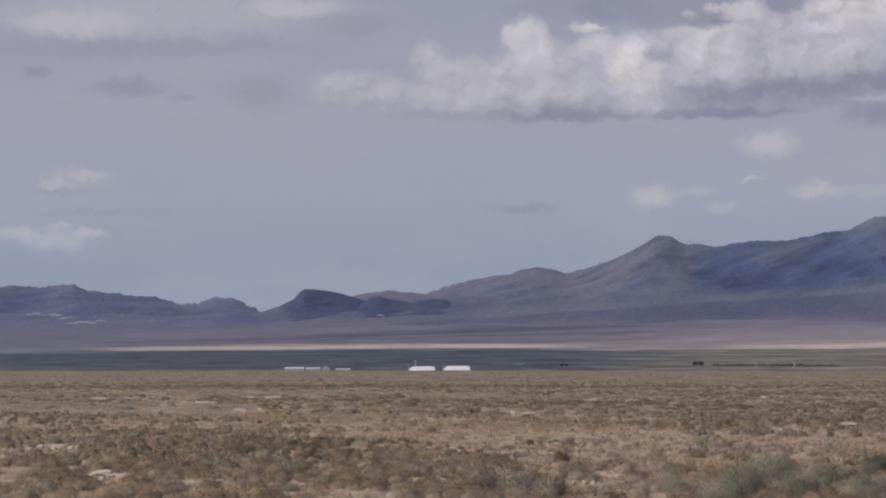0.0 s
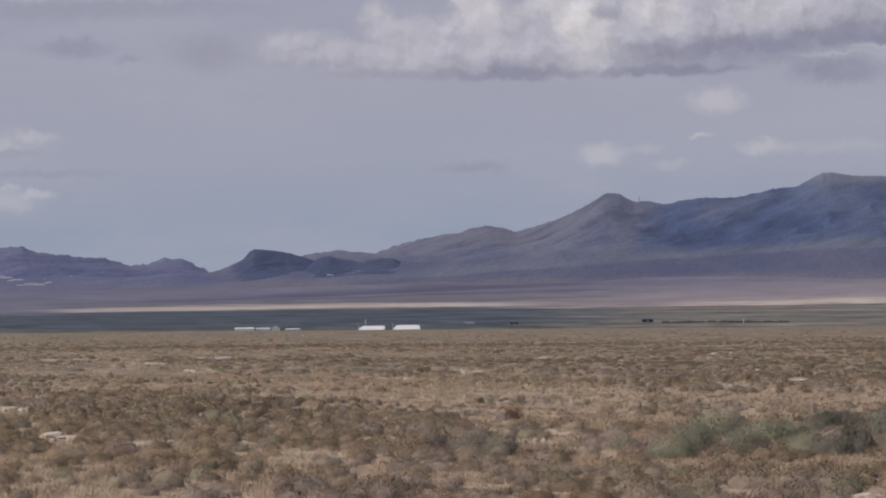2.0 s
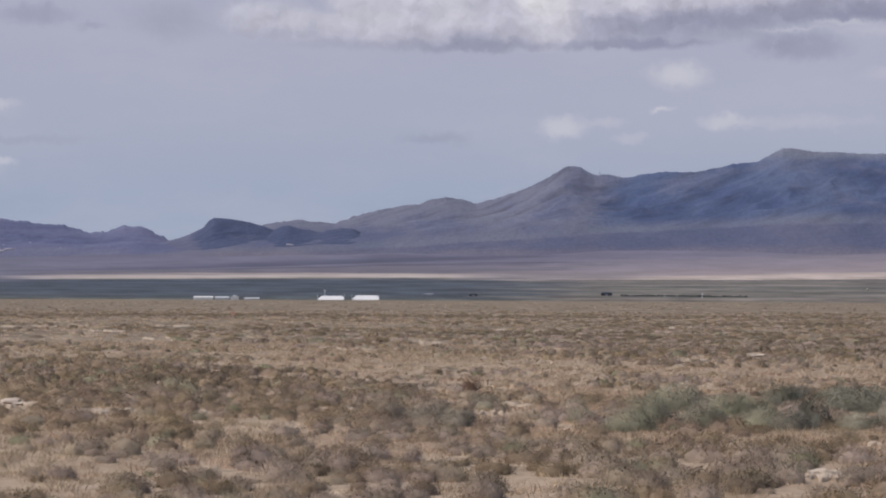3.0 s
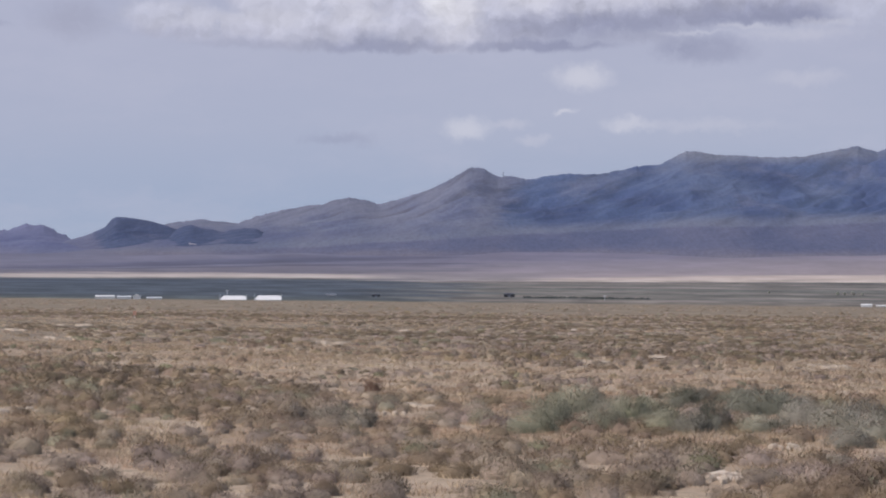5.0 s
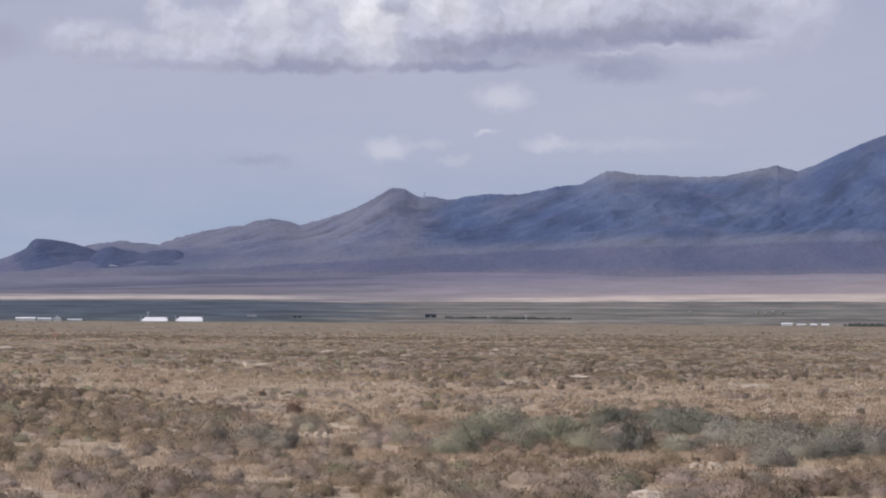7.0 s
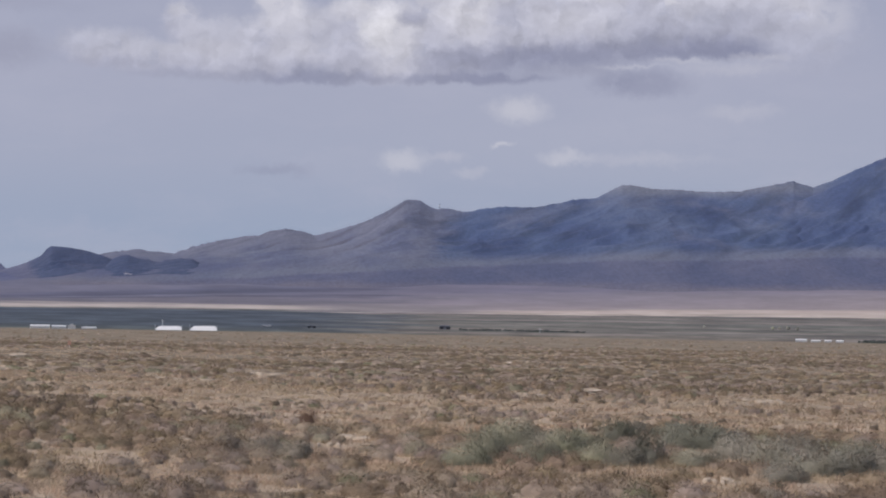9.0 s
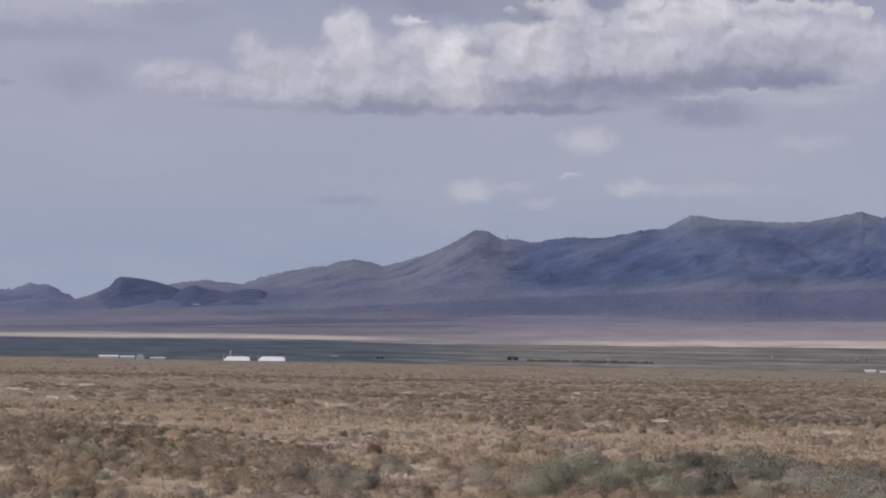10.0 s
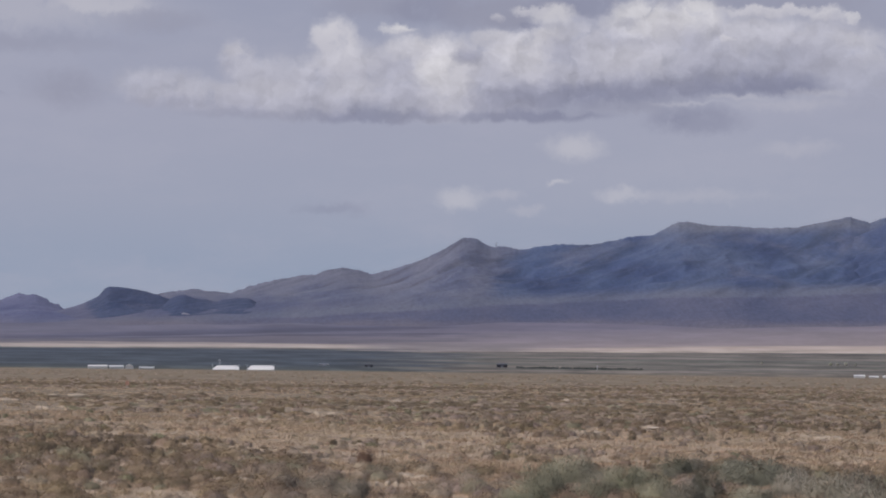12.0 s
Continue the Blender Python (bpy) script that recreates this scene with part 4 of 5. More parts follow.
def cover(az, r, swaths):
    v = np.zeros_like(az)
    for a, d, w, dep in swaths:
        v = np.maximum(v, np.exp(-((az - a) / w) ** 2 - (np.log(r / d) / dep) ** 2))
    return v


def off_bare(az, r):
    keep = np.ones(len(az), bool)
    for a, d, w, h in BARE:
        keep &= ((np.radians(az - a) * d / (w / 2.6)) ** 2 + ((r - d + 0.6) / (h * d / 9.0 + 1.0)) ** 2) > 1
    return keep


def sow(rng, r0, r1, per_area):
    """Even random places over the sector that opens before the viewpoint."""
    half = radians(11.6)
    n = int(per_area * half * (r1 * r1 - r0 * r0))
    r = np.sqrt(rng.uniform(r0 * r0, r1 * r1, n))
    a = rng.uniform(-half, half, n)
    return np.degrees(a), r, r * np.sin(a), r * np.cos(a)


rng = np.random.default_rng(7)
NAMES = ("brown", "grey", "sage", "straw", "dark")
LEAVES = [(400, 0.047, 0.013), (100, 0.058, 0.025), (12, 0.10, 0.065), (6, 0.10, 0.10)]
CORES = [(9, 3), (8, 2), (6, 2), (6, 1)]


def shrub_tris(g, level, width, height, long=1.0):
    core = dome(g, *CORES[level], width, height)
    n, ln, w = LEAVES[level]
    t = np.concatenate([core * (0.74, 0.80, 0.90, 0.95)[level], leaves_on(g, core, n, ln * long, w, 0.22)])
    return faced(t, outward(t, width, height))


def protos_for(kind, level):
    g = np.random.default_rng(100 * level + len(kind))
    out = []
    for _ in range(9 if level < 2 else 6):
        if kind == "straw":
            n, wide = [(56, 0.0125), (26, 0.026), (10, 0.06), (5, 0.32)][level]
            out.append(tuft(g, n, (0.55, 0.55, 0.8, 0.8)[level], (0.15, 0.15, 0.14, 0.1)[level], wide))
        else:
            wide = (1.0, 1.0, 1.5, 1.0)[level]                      # far off they are seen in drifts
            out.append(shrub_tris(g, level, g.uniform(0.34, 0.68) * wide, g.uniform(0.16, 0.27) * (1.0, 1.0, 0.8, 1.0)[level], 1.25 if kind == "grey" else 1.0))
    return out


# distance from, to; shrubs and tufts for each square metre; fineness
RINGS = [(37, 80, 3.2, 9.0, 0), (80, 170, 1.9, 3.6, 1), (170, 560, 0.72, 0.60, 2), (400, 1500, 0.014, 0.0, 3)]
fields = {k: [] for k in NAMES}
near_shrubs = []
for r0, r1, shrubs, tufts, level in RINGS:
    for density, grass in ((shrubs, False), (tufts, True)):
        az, r, x, y = sow(rng, r0, r1, density)
        g, s = cover(az, r, GRASS_SWATHS), cover(az, r, SHRUB_SWATHS)
        patchy = 0.55 * fbm(x / 2.6, y / 9.0, 3, 21) + 0.45 * fbm(az * 0.9, np.log(r) * 13.0, 3, 22)
        chance = rng.uniform(0, 1, len(x))
        if grass:
            alive = chance < np.clip(0.46 + 1.1 * g - 0.85 * s + 3.2 * (0.5 - patchy), (0.34, 0.10, 0.06, 0.06)[level], 1)
            kind = np.full(len(x), 3)
        else:
            alive = chance < np.clip((0.42, 0.44, 0.40, 0.36)[level] + 1.1 * s - 1.0 * g + 4.4 * (patchy - 0.5), (0.24, 0.05, 0.02, 0.02)[level], 1)
            kind = np.where(rng.uniform(0, 1, len(x)) < 0.07, 2, np.where(fbm(x / 6.0, y / 11.0, 2, 61) + 0.22 * rng.uniform(-1, 1, len(x)) < 0.5, 0, 1))
            dark = (0.07, 0.10, 0.20, 0.3)[level] + 0.6 * cover(az, r, DARK_SWATHS)
            kind = np.where(rng.uniform(0, 1, len(x)) < dark, 4, kind)
        alive &= off_bare(az, r) | (grass & (rng.uniform(0, 1, len(x)) < 0.5))
        if level == 2:                                             # thins out where the farther growth takes over
            alive &= rng.uniform(0, 1, len(x)) < np.clip((560 - r) / 210, 0, 1)
        grow, low = (1.08, 1.08, 1.15, 3.2)[level], (0.92, 0.88, 0.85, 0.32)[level]
        for k, name in enumerate(NAMES):
            q = np.nonzero((kind == k) & alive)[0]
            if len(q) == 0:
                continue
            size = rng.uniform(0.46, 1.12, len(q)) ** 1.4 * grow
            if not grass and level < 2:                            # taller where the shrubs stand thick
                size = size * (1 + 0.45 * s[q] * rng.uniform(0, 1, len(q)))
            if level == 0 and not grass and k < 2:
                first = np.argsort(r[q])[:130]
                near_shrubs += [(name, x[q[i]], y[q[i]], size[i]) for i in first]
                keep = np.ones(len(q), bool)
                keep[first] = False
                q, size = q[keep], size[keep]
            fields[name].append(scatter(protos_for(name, level), x[q], y[q], size, rng.uniform(0, 6.28, len(q)), rng.uniform(0.75, 1.15, len(q)) * low))
for name, title, material, label in (("brown", "brown_scrub", BROWN, "low brown dry desert shrubs spread over the plain"),
                                     ("grey", "grey_scrub", GREY, "low grey twiggy desert shrubs spread over the plain"),
                                     ("sage", "green_scrub", SAGE, "small grey-green shrubs dotted over the plain"),
                                     ("dark", "dark_brush", DARK_BRUSH, "dark brown greasewood scattered over the plain"),
                                     ("straw", "dry_grass", STRAW, "tan dry bunch grass between the desert shrubs")):
    ob = new(title, triangles_mesh(title, np.concatenate([f for f, _ in fields[name]]), material, np.concatenate([q for _, q in fields[name]])))
    tagged(ob, label, "grass" if name == "straw" else "shrubs", kind="stuff")


# the plain goes on to the sides and behind
a = rng.uniform(radians(13), radians(347), 1500)
d = np.sqrt(rng.uniform(9, 55 ** 2, 1500))
x, y = d * np.sin(a), d * np.cos(a)
round_shrubs = scatter(protos_for("brown", 2), x[:450], y[:450], rng.uniform(0.5, 1.3, 450), a[:450], np.full(450, 1.0))
round_grass = scatter(protos_for("straw", 1), x[450:], y[450:], rng.uniform(0.6, 1.2, 1050), a[450:], np.full(1050, 1.0))
tagged(new("roadside_scrub", triangles_mesh("roadside_scrub", round_shrubs[0], BROWN, round_shrubs[1])), "scattered low brown shrubs round the viewpoint", "shrubs", kind="stuff")
tagged(new("roadside_grass", triangles_mesh("roadside_grass", round_grass[0], STRAW, round_grass[1])), "scattered dry grass tufts round the viewpoint", "grass", kind="stuff")


def build_shrub(name, seed, width, height, leaf, twig, label, leaves=260, long=0.08, wide=0.018, inner=0.58):
    """One shrub: an Empty at its foot, a crown of twigs and the leaves on it."""
    g = np.random.default_rng(seed)
    top = tagged(new(name), label, "shrub")
    core = dome(g, 11, 4, width, height)
    for k in range(7):                                             # side lobes
        lobe = dome(g, 8, 3, width * g.uniform(0.25, 0.55), height * g.uniform(0.45, 1.2))
        b, out = g.uniform(0, 6.28), width * g.uniform(0.2, 0.45)
        lobe[..., 0] += math.cos(b) * out
        lobe[..., 1] += math.sin(b) * out
        core = np.concatenate([core, lobe])
    heart = core * inner
    spray = leaves_on(g, core, leaves, long, wide, 0.35)
    new_crown = new("crown", triangles_mesh("crown", faced(heart, outward(heart, width, height)), twig))
    new_foliage = new("foliage", triangles_mesh("foliage", faced(spray, outward(spray, width, height)), leaf))
    new_crown.parent = new_foliage.parent = top
    return top


def set_down(top, first, x, y, turn, sx, sz):
    m = Matrix.Translation((x, y, float(ground_z(x, y)))) @ pose(0, 0, 0, 0, 0, turn) @ Matrix.Diagonal((sx, sx, sz, 1))
    if first:
        top.matrix_basis = m
        return top
    return copy_thing_at(top, m)


def copy_thing_at(top, m):
    """copy_thing() takes over the first one's scale, so divide it out."""
    s = top.scale
    return copy_thing(top, m @ Matrix.Diagonal((1 / s[0], 1 / s[1], 1 / s[2], 1)))


# the shrubs that stand nearest, one by one
g = np.random.default_rng(5)
made = {}
for k, (name, x, y, size) in enumerate(near_shrubs):
    variety = (name, k % 5)
    first = variety not in made
    if first:
        made[variety] = tagged(build_shrub("desert_shrub", 300 + k, 0.54, 0.25, BROWN if name == "brown" else GREY, BROWN if name == "brown" else GREY,
                                           "low rounded brown desert shrub on dry soil" if name == "brown" else "low grey twiggy desert shrub on dry soil",
                                           1300, 0.044 if name == "brown" else 0.054, 0.0110, 0.70), group="shrubs near the viewpoint")
    set_down(made[variety], first, x, y, g.uniform(0, 360), size, size * g.uniform(0.68, 1.0))

# the stand of grey-green sage, the greyer bushes beside it, the rusty bush
for places, leaf, label, seed in ((SAGE_BUSHES, SAGE_GREEN, "rounded grey-green sagebrush in a thick stand", 500), (BLUE_BUSHES, SAGE_DARK, "dark blue-green sagebrush in a thick stand", 520),
                                  (PALE_BUSHES, SAGE_PALE, "pale silvery sagebrush at the stand's edge", 540), (GREY_BUSHES, SAGE_GREY, "low grey sagebrush among dry grass", 560)):
    made = []
    for k, (az, r, w, h) in enumerate(places):
        p = at(az, r)
        if k < 3:
            made.append(tagged(build_shrub("sagebrush", seed + k, 1.0, 0.52, leaf, leaf, label, 5600, 0.056, 0.0140, 0.50), group="sage stand"))
        set_down(made[k % 3], k < 3, p.x, p.y, g.uniform(0, 360), w * 0.98, h / 0.58)
p = at(*RUSTY[0][:2])
set_down(build_shrub("rusty_bush", 77, 1.0, 0.5, RUST, RUST, "rust-red dry bush standing alone in tan grass", 1800, 0.055, 0.010), True, p.x, p.y, 20, RUSTY[0][2], RUSTY[0][3] / 0.5)


# ---- bleached stones and patches of bare soil ----
def build_stone(seed, w, h):
    g = np.random.default_rng(seed)
    bm = bmesh.new()
    bmesh.ops.create_icosphere(bm, subdivisions=3, radius=0.5)
    off = Vector(g.uniform(0, 50, 3))
    for v in bm.verts:
        k = 1 + 0.7 * noise.noise(v.co * 2.6 + off) + 0.3 * noise.noise(v.co * 6.5 + off)
        v.co = Vector((v.co.x * k * w, v.co.y * k * w * 0.8, max(-0.1, v.co.z * k * h * 0.85)))
    me = bpy.data.meshes.new("pale_stone")
    bm.to_mesh(me)
    bm.free()
    me.materials.append(STONE)
    return tagged(new("pale_stone", me), "bleached pale stone lying among low shrubs", "stone", "pale stones")


for k, (az, r, w, h) in enumerate(PALE_STONES):
    p = at(az, r)
    build_stone(40 + k, w, h).matrix_basis = Matrix.Translation((p.x, p.y, float(ground_z(p.x, p.y)))) @ pose(0, 0, 0, 0, 0, 37 * k)


def build_bare_soil():
    """Irregular sheets of pale crust that lie on the ground, thin at the rim."""
    g = np.random.default_rng(3)
    verts, faces = [], []
    for az, r, w, h in [(a + math.degrees(g.uniform(-0.45, 0.45) * bw / d), d * (1 + g.uniform(-0.02, 0.02)), bw * g.uniform(0.08, 0.24), bh) for a, d, bw, bh in BARE for _ in range(6)]:
        c, n = at(az, r), 24
        deep = h * r / 40.0 + 0.25
        ph = g.uniform(0, 6.28, 4)
        start = len(verts)
        verts.append((c.x, c.y, float(ground_z(c.x, c.y)) + 0.07))
        for ring in (0.5, 0.85, 1.0):
            for i in range(n):
                a = 2 * math.pi * i / n
                k = ring * (1 + 0.22 * math.sin(2 * a + ph[0]) + 0.16 * math.sin(5 * a + ph[1]) + 0.10 * math.sin(9 * a + ph[2]))
                across, along = math.cos(a) * k * w / 2, math.sin(a) * k * deep
                x = c.x + across * math.cos(radians(az)) + along * math.sin(radians(az))
                y = c.y - across * math.sin(radians(az)) + along * math.cos(radians(az))
                verts.append((x, y, float(ground_z(x, y)) + (0.06 if ring < 1 else -0.05)))
        for i in range(n):
            j = (i + 1) % n
            faces.append([start, start + 1 + i, start + 1 + j])
            for b in (1, 1 + n):
                faces.append([start + b + i, start + b + n + i, start + b + n + j, start + b + j])
    return mesh_object("bare_soil", verts, faces, CRUST, True)


tagged(build_bare_soil(), "patches of pale cracked bare soil between shrubs", "soil", kind="stuff")


# ---- the farmstead on the edge of the plain ----
def box(bm, x0, x1, y0, y1, z0, z1, bevel=0.0):
    r = bmesh.ops.create_cube(bm, size=1.0, matrix=Matrix.LocRotScale(((x0 + x1) / 2, (y0 + y1) / 2, (z0 + z1) / 2), None, (x1 - x0, y1 - y0, z1 - z0)))
    if bevel:
        bmesh.ops.bevel(bm, geom=list({e for v in r["verts"] for e in v.link_edges}), offset=bevel, segments=2, affect="EDGES")


def prism(bm, outline, y0, y1):
    """An upright outline in x and z, drawn out from y0 to y1."""
    a, b = [bm.verts.new((x, y0, z)) for x, z in outline], [bm.verts.new((x, y1, z)) for x, z in outline]
    n = len(outline)
    bm.faces.new(a)
    bm.faces.new(b[::-1])
    for i in range(n):
        bm.faces.new((a[i], b[i], b[(i + 1) % n], a[(i + 1) % n]))
    bmesh.ops.recalc_face_normals(bm, faces=bm.faces)


def stand(top, az, r, lift=0.0):
    p = at(az, r)
    top.matrix_basis = Matrix.Translation((p.x, p.y, float(ground_z(p.x, p.y)) + lift)) @ pose(0, 0, 0, 0, 0, -az)
    return top


def hay_shed(az, r, w, h, label, group="white sheds"):
    """A long low shed under white sheeting: walls, two roof slopes, a ridge cap, end posts and a dark doorway."""
    top = stand(tagged(new("white_shed"), label, "shed", group), az, r, -0.3)
    bm = bmesh.new()
    box(bm, -w / 2 + 0.4, w / 2 - 0.4, -4, 4, 0, h * 0.36, 0.08)
    part("wall", bm, WHITE, top)
    for side in (-1, 1):
        bm = bmesh.new()
        prism(bm, [(-w / 2, h * 0.22), (w / 2, h * 0.22), (w / 2 - 0.5, h * 0.8), (w / 2 - 1.4, h + 0.3), (-w / 2 + 2.6, h + 0.2), (-w / 2 + 1.0, h * 0.62)], 0, 0.18)
        bmesh.ops.transform(bm, matrix=Matrix.Translation((0, side * 4.4, 0)) @ Matrix.Shear("XZ", 4, (0, 0)), verts=bm.verts)
        for v in bm.verts:
            v.co.y -= side * (v.co.z - h * 0.30) / (h * 0.7 + 0.3) * 4.3
        part("roof_slope", bm, WHITE, top)
    bm = bmesh.new()
    box(bm, -w / 2 + 2.6, w / 2 - 1.5, -0.25, 0.25, h + 0.16, h + 0.36, 0.05)
    part("ridge_cap", bm, PALE, top)
    for x in (-w / 2 + 0.25, w / 2 - 0.25):
        bm = bmesh.new()
        box(bm, x - 0.14, x + 0.14, -4.9, -4.6, 0, h + 1.0, 0.03)
        part("post", bm, PALE, top)
    bm = bmesh.new()
    box(bm, -1.6, 1.6, -4.06, -3.95, 0.0, h * 0.28)
    part("door", bm, PALE, top, "pale sliding shed door")
    return top


def trailer(az, r, w, h, label, group="trailers", roof=True, paint=WHITE):
    """A pale dwelling or trailer: body, roof, door, windows and skirting."""
    top = stand(tagged(new("trailer"), label, "trailer", group), az, r, -0.15)
    bm = bmesh.new()
    box(bm, -w / 2, w / 2, -1.6, 1.6, 0.35, h * 0.62, 0.06)
    part("body", bm, paint, top)
    bm = bmesh.new()
    if roof:
        prism(bm, [(-w / 2 - 0.2, h * 0.62), (w / 2 + 0.2, h * 0.62), (0, h + 0.2)], -1.8, 1.8)
    else:                                                         # a shallow arched roof
        bmesh.ops.create_cone(bm, cap_ends=True, segments=24, radius1=1.75, radius2=1.75, depth=w + 0.2, matrix=pose(0, 0, h * 0.60) @ Matrix.Diagonal((1, 1, h * 0.36 / 1.75, 1)) @ pose(0, 0, 0, 0, 90, 0))
        bmesh.ops.bisect_plane(bm, geom=bm.verts[:] + bm.edges[:] + bm.faces[:], plane_co=(0, 0, h * 0.60), plane_no=(0, 0, -1), clear_outer=True)
    part("roof", bm, paint, top)
    bm = bmesh.new()
    box(bm, -w / 2 + 0.05, w / 2 - 0.05, -1.5, 1.5, -0.1, 0.36)
    part("skirting", bm, PALE, top)
    for x in (-w * 0.28, w * 0.26):
        bm = bmesh.new()
        box(bm, x - 0.45, x + 0.45, -1.66, -1.58, h * 0.34, h * 0.56)
        part("window", bm, GLASS, top, "small dark window")
    bm = bmesh.new()
    box(bm, -0.4, 0.45, -1.66, -1.58, 0.35, h * 0.58)
    part("door", bm, PALE, top)
    return top


def dark_shed(az, r, w, h, label):
    top = stand(tagged(new("dark_shed"), label, "shed", "dark sheds"), az, r, -0.15)
    bm = bmesh.new()
    box(bm, -w / 2, w / 2, -2, 2, 0, h * 0.72, 0.05)
    part("wall", bm, DARK, top)
    bm = bmesh.new()
    prism(bm, [(-w / 2 - 0.3, h * 0.72), (w / 2 + 0.3, h * 0.72), (w / 2 - 0.7, h), (-w / 2 + 0.7, h)], -2.3, 2.3)
    part("roof", bm, STEEL, top)
    bm = bmesh.new()
    box(bm, -0.9, 0.9, -2.06, -1.97, 0, h * 0.55)
    part("door", bm, STEEL, top)
    return top


FARM = 1885.0
hay_shed(-3.09, FARM, 16.2, 2.7, "long low white-sheeted hay shed on the valley edge")
hay_shed(-2.46, FARM, 16.6, 3.0, "larger white-sheeted hay shed beside its twin")
trailer(-5.40, FARM, 11.5, 2.5, "long white house trailer on the valley edge", roof=False)
trailer(-5.06, FARM + 6, 8.5, 2.3, "low pale trailer beside a white house", roof=False, paint=PALE)
trailer(-4.83, FARM, 4.6, 3.0, "small white gabled farmhouse among trailers", "farmhouses")
trailer(-4.52, FARM + 8, 9.0, 1.7, "very low pale trailer at the row's end", roof=False, paint=PALE)
for az, w, h in ((8.37, 6.6, 2.1), (8.63, 5.6, 1.5), (8.85, 4.0, 1.7), (9.06, 4.4, 1.7)):
    trailer(az, 1892, w, h, "white trailer parked in a row on the plain", "row of white trailers", roof=False)
dark_shed(1.92, 2095, 7.2, 2.6, "small dark shed standing alone on the plain")
dark_shed(-0.50, 2065, 5.2, 1.8, "low dark shed on the valley edge")
trailer(-1.32, 2095, 7.0, 1.3, "small dull grey shed on the valley edge", "farmhouses", roof=False, paint=DULL)


def build_pole(az, r, h, label):
    top = stand(tagged(new("utility_pole"), label, "pole", "poles"), az, r, -0.2)
    bm = bmesh.new()
    bmesh.ops.create_cone(bm, cap_ends=True, segments=8, radius1=0.20, radius2=0.12, depth=h, matrix=Matrix.Translation((0, 0, h / 2)))
    part("shaft", bm, PALE, top)
    bm = bmesh.new()
    box(bm, -0.9, 0.9, -0.08, 0.08, h * 0.88, h * 0.93)
    part("crossarm", bm, PALE, top)


build_pole(3.65, 2033, 3.0, "short pale post beside a dark hedge")
build_pole(-3.20, FARM + 12, 6.5, "thin pole standing behind a white shed")


def hedgerow(az0, az1, r, h, seed):
    """A dark line of greasewood: many low crowns in a row."""
    g = np.random.default_rng(seed)
    n = int((az1 - az0) * 75)
    az = np.sort(g.uniform(az0, az1, n))
    rr = r + g.uniform(-3, 3, n)
    x, y = rr * np.sin(np.radians(az)), rr * np.cos(np.radians(az))
    protos = []
    for _ in range(5):
        core = dome(g, 7, 2, 2.6, 1.0)
        t = np.concatenate([core * 0.85, leaves_on(g, core, 50, 0.4, 0.3, 0.2)])
        protos.append(faced(t, outward(t, 2.6, 1.0)))
    ob = new("hedgerow", triangles_mesh("hedgerow", scatter(protos, x, y, g.uniform(0.7, 1.2, n), g.uniform(0, 6.28, n), g.uniform(0.7, 1.3, n) * h)[0], HEDGE))
    return tagged(ob, "dark row of greasewood along a field edge", "hedge", kind="stuff")


hedgerow(2.2, 3.5, 2072, 0.9, 5)
hedgerow(3.4, 4.45, 2056, 0.9, 8)
hedgerow(9.4, 11.2, 1893, 1.5, 6)


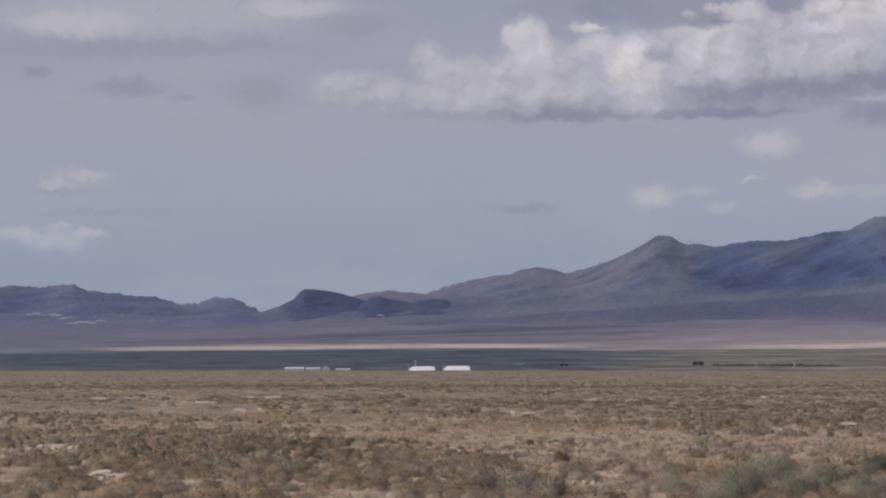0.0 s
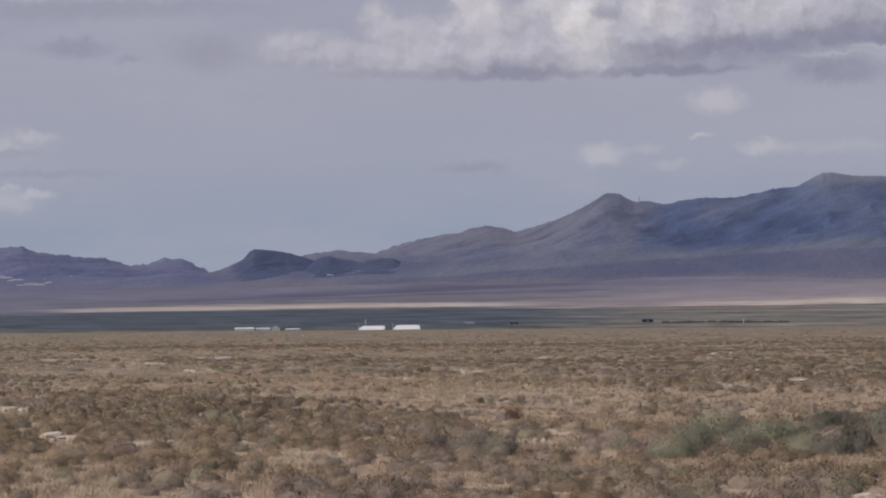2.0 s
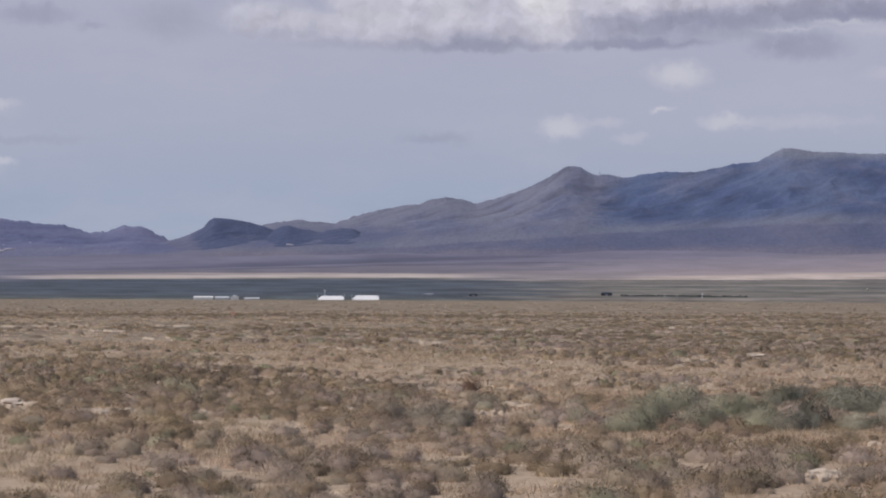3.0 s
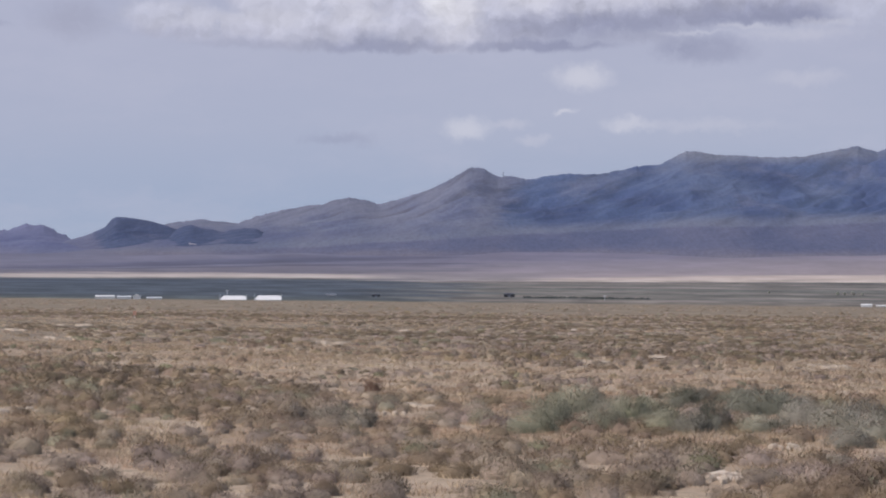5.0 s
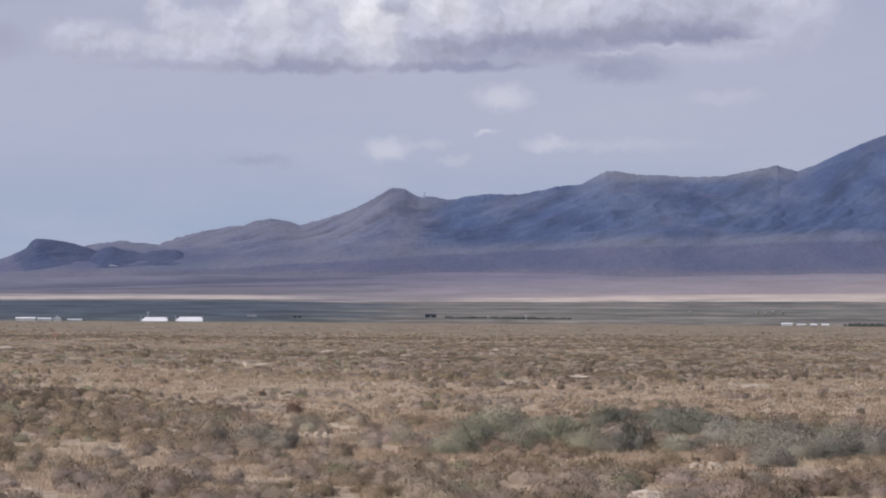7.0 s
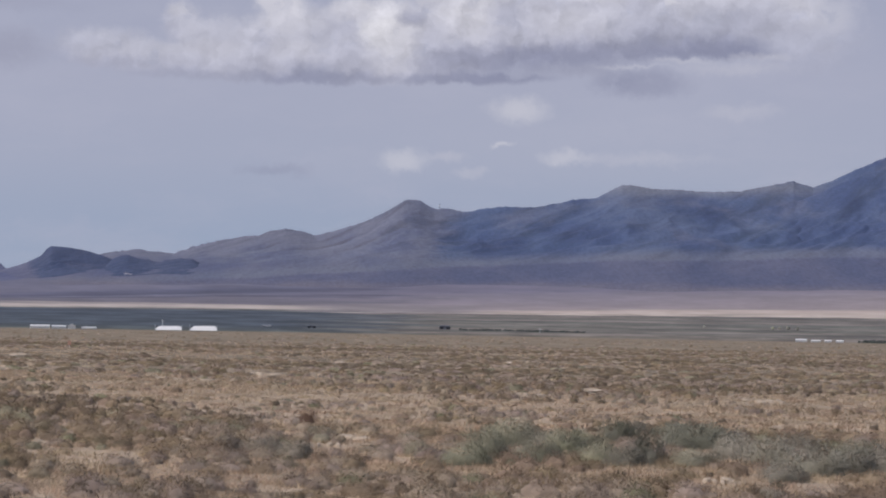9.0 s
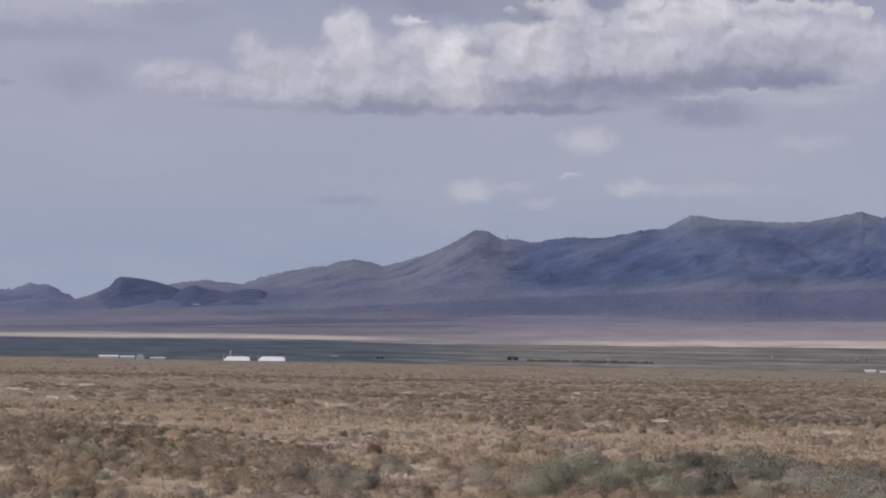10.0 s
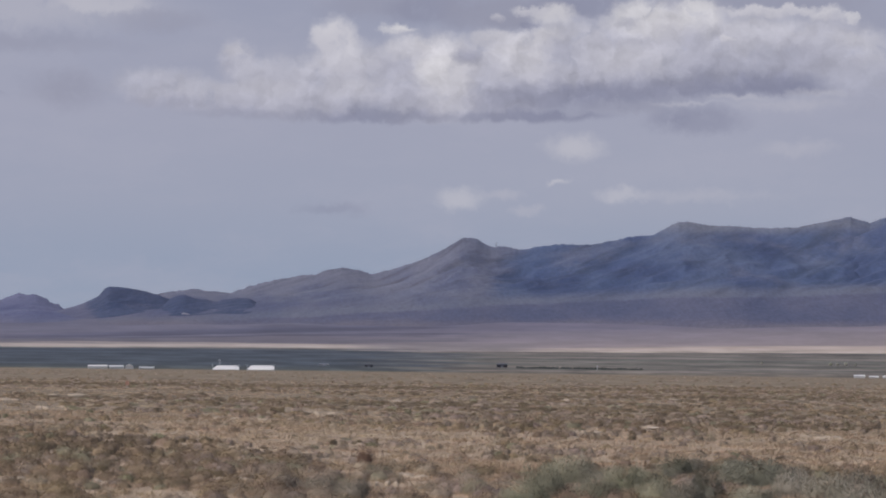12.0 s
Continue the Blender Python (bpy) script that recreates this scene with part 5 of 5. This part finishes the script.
def far_tree(az, r, h, seed):
    """A small pale-leaved tree far out on the valley floor: trunk, limbs and a crown of small leaves."""
    g = np.random.default_rng(seed)
    top = stand(tagged(new("tree"), "small pale green cottonwood on the valley floor", "tree", "trees on the valley floor"), az, r, -0.1)
    bm = bmesh.new()
    bmesh.ops.create_cone(bm, cap_ends=True, segments=8, radius1=0.22, radius2=0.12, depth=h * 0.5, matrix=Matrix.Translation((0, 0, h * 0.25)))
    part("trunk", bm, BARK, top)
    for k in range(4):
        bm = bmesh.new()
        bmesh.ops.create_cone(bm, cap_ends=True, segments=6, radius1=0.10, radius2=0.04, depth=h * 0.4,
                              matrix=Matrix.Translation((0, 0, h * 0.42)) @ pose(0, 0, 0, 35, 0, 90 * k + 20) @ Matrix.Translation((0, 0, h * 0.2)))
        part("limb", bm, BARK, top)
    lobes = []
    for _ in range(5):
        lobe = dome(g, 9, 3, h * g.uniform(0.5, 0.8), h * g.uniform(0.35, 0.5))
        lobe += np.array([g.uniform(-0.3, 0.3) * h, g.uniform(-0.2, 0.2) * h, h * g.uniform(0.3, 0.55)])
        lobes.append(lobe)
    lobes = np.concatenate(lobes)
    spray = np.concatenate([leaves_on(g, lobes, 1600, 0.30, 0.20, 0.2), (lobes - lobes.mean((0, 1))) * 0.75 + lobes.mean((0, 1))])
    crown = new("crown", triangles_mesh("crown", faced(spray, outward(spray, h * 1.2, h)), FAR_LEAF))
    crown.parent = top


for k, (az, r, h) in enumerate(((7.86, 2262, 2.6), (7.98, 2275, 2.1), (8.14, 2268, 2.9), (8.30, 2272, 2.2), (6.62, 2330, 1.8))):
    far_tree(az, r, h, 700 + k)


# ---- on the mountains: a mast on the ridge, pale outcrops ----
def build_mast(az, el, r, h):
    p = at(az, r, EYE + r * math.tan(radians(el)) - 1.0)
    top = tagged(new("radio_mast"), "thin steel lattice mast on the mountain ridge", "mast")
    top.matrix_basis = Matrix.Translation(p)
    for k in range(3):
        a = 2 * math.pi * k / 3
        bm = bmesh.new()
        bmesh.ops.create_cone(bm, cap_ends=True, segments=6, radius1=0.22, radius2=0.16, depth=h, matrix=Matrix.Translation((math.cos(a) * 0.45, math.sin(a) * 0.45, h / 2)))
        part("leg", bm, STEEL, top)
    for k in range(6):
        bm = bmesh.new()
        bmesh.ops.create_cone(bm, cap_ends=True, segments=8, radius1=0.62, radius2=0.62, depth=0.18, matrix=Matrix.Translation((0, 0, h * (k + 0.7) / 6.5)))
        part("brace", bm, STEEL, top)
    bm = bmesh.new()
    bmesh.ops.create_cone(bm, cap_ends=True, segments=10, radius1=0.9, radius2=0.9, depth=0.5, matrix=Matrix.Translation((0, -0.6, h * 0.8)) @ pose(0, 0, 0, 90, 0, 0))
    part("dish", bm, PALE, top, "pale round dish")


build_mast(1.80, 1.57, 4640, 9.0)


def build_marker(az, r, h):
    """A thin survey stake with a faded orange ribbon."""
    top = stand(tagged(new("survey_stake"), "thin survey stake with a faded orange ribbon", "stake"), az, r, -0.05)
    bm = bmesh.new()
    box(bm, -0.03, 0.03, -0.03, 0.03, 0, h)
    part("stake", bm, PALE, top)
    bm = bmesh.new()
    prism(bm, [(-0.17, h * 0.45), (0.19, h * 0.5), (0.21, h * 0.98), (-0.15, h)], -0.05, 0.05)
    part("ribbon", bm, plain_material("faded_orange_cloth", (0.42, 0.24, 0.18), 0.8), top, "faded orange ribbon")


build_marker(-4.87, 332, 0.85)
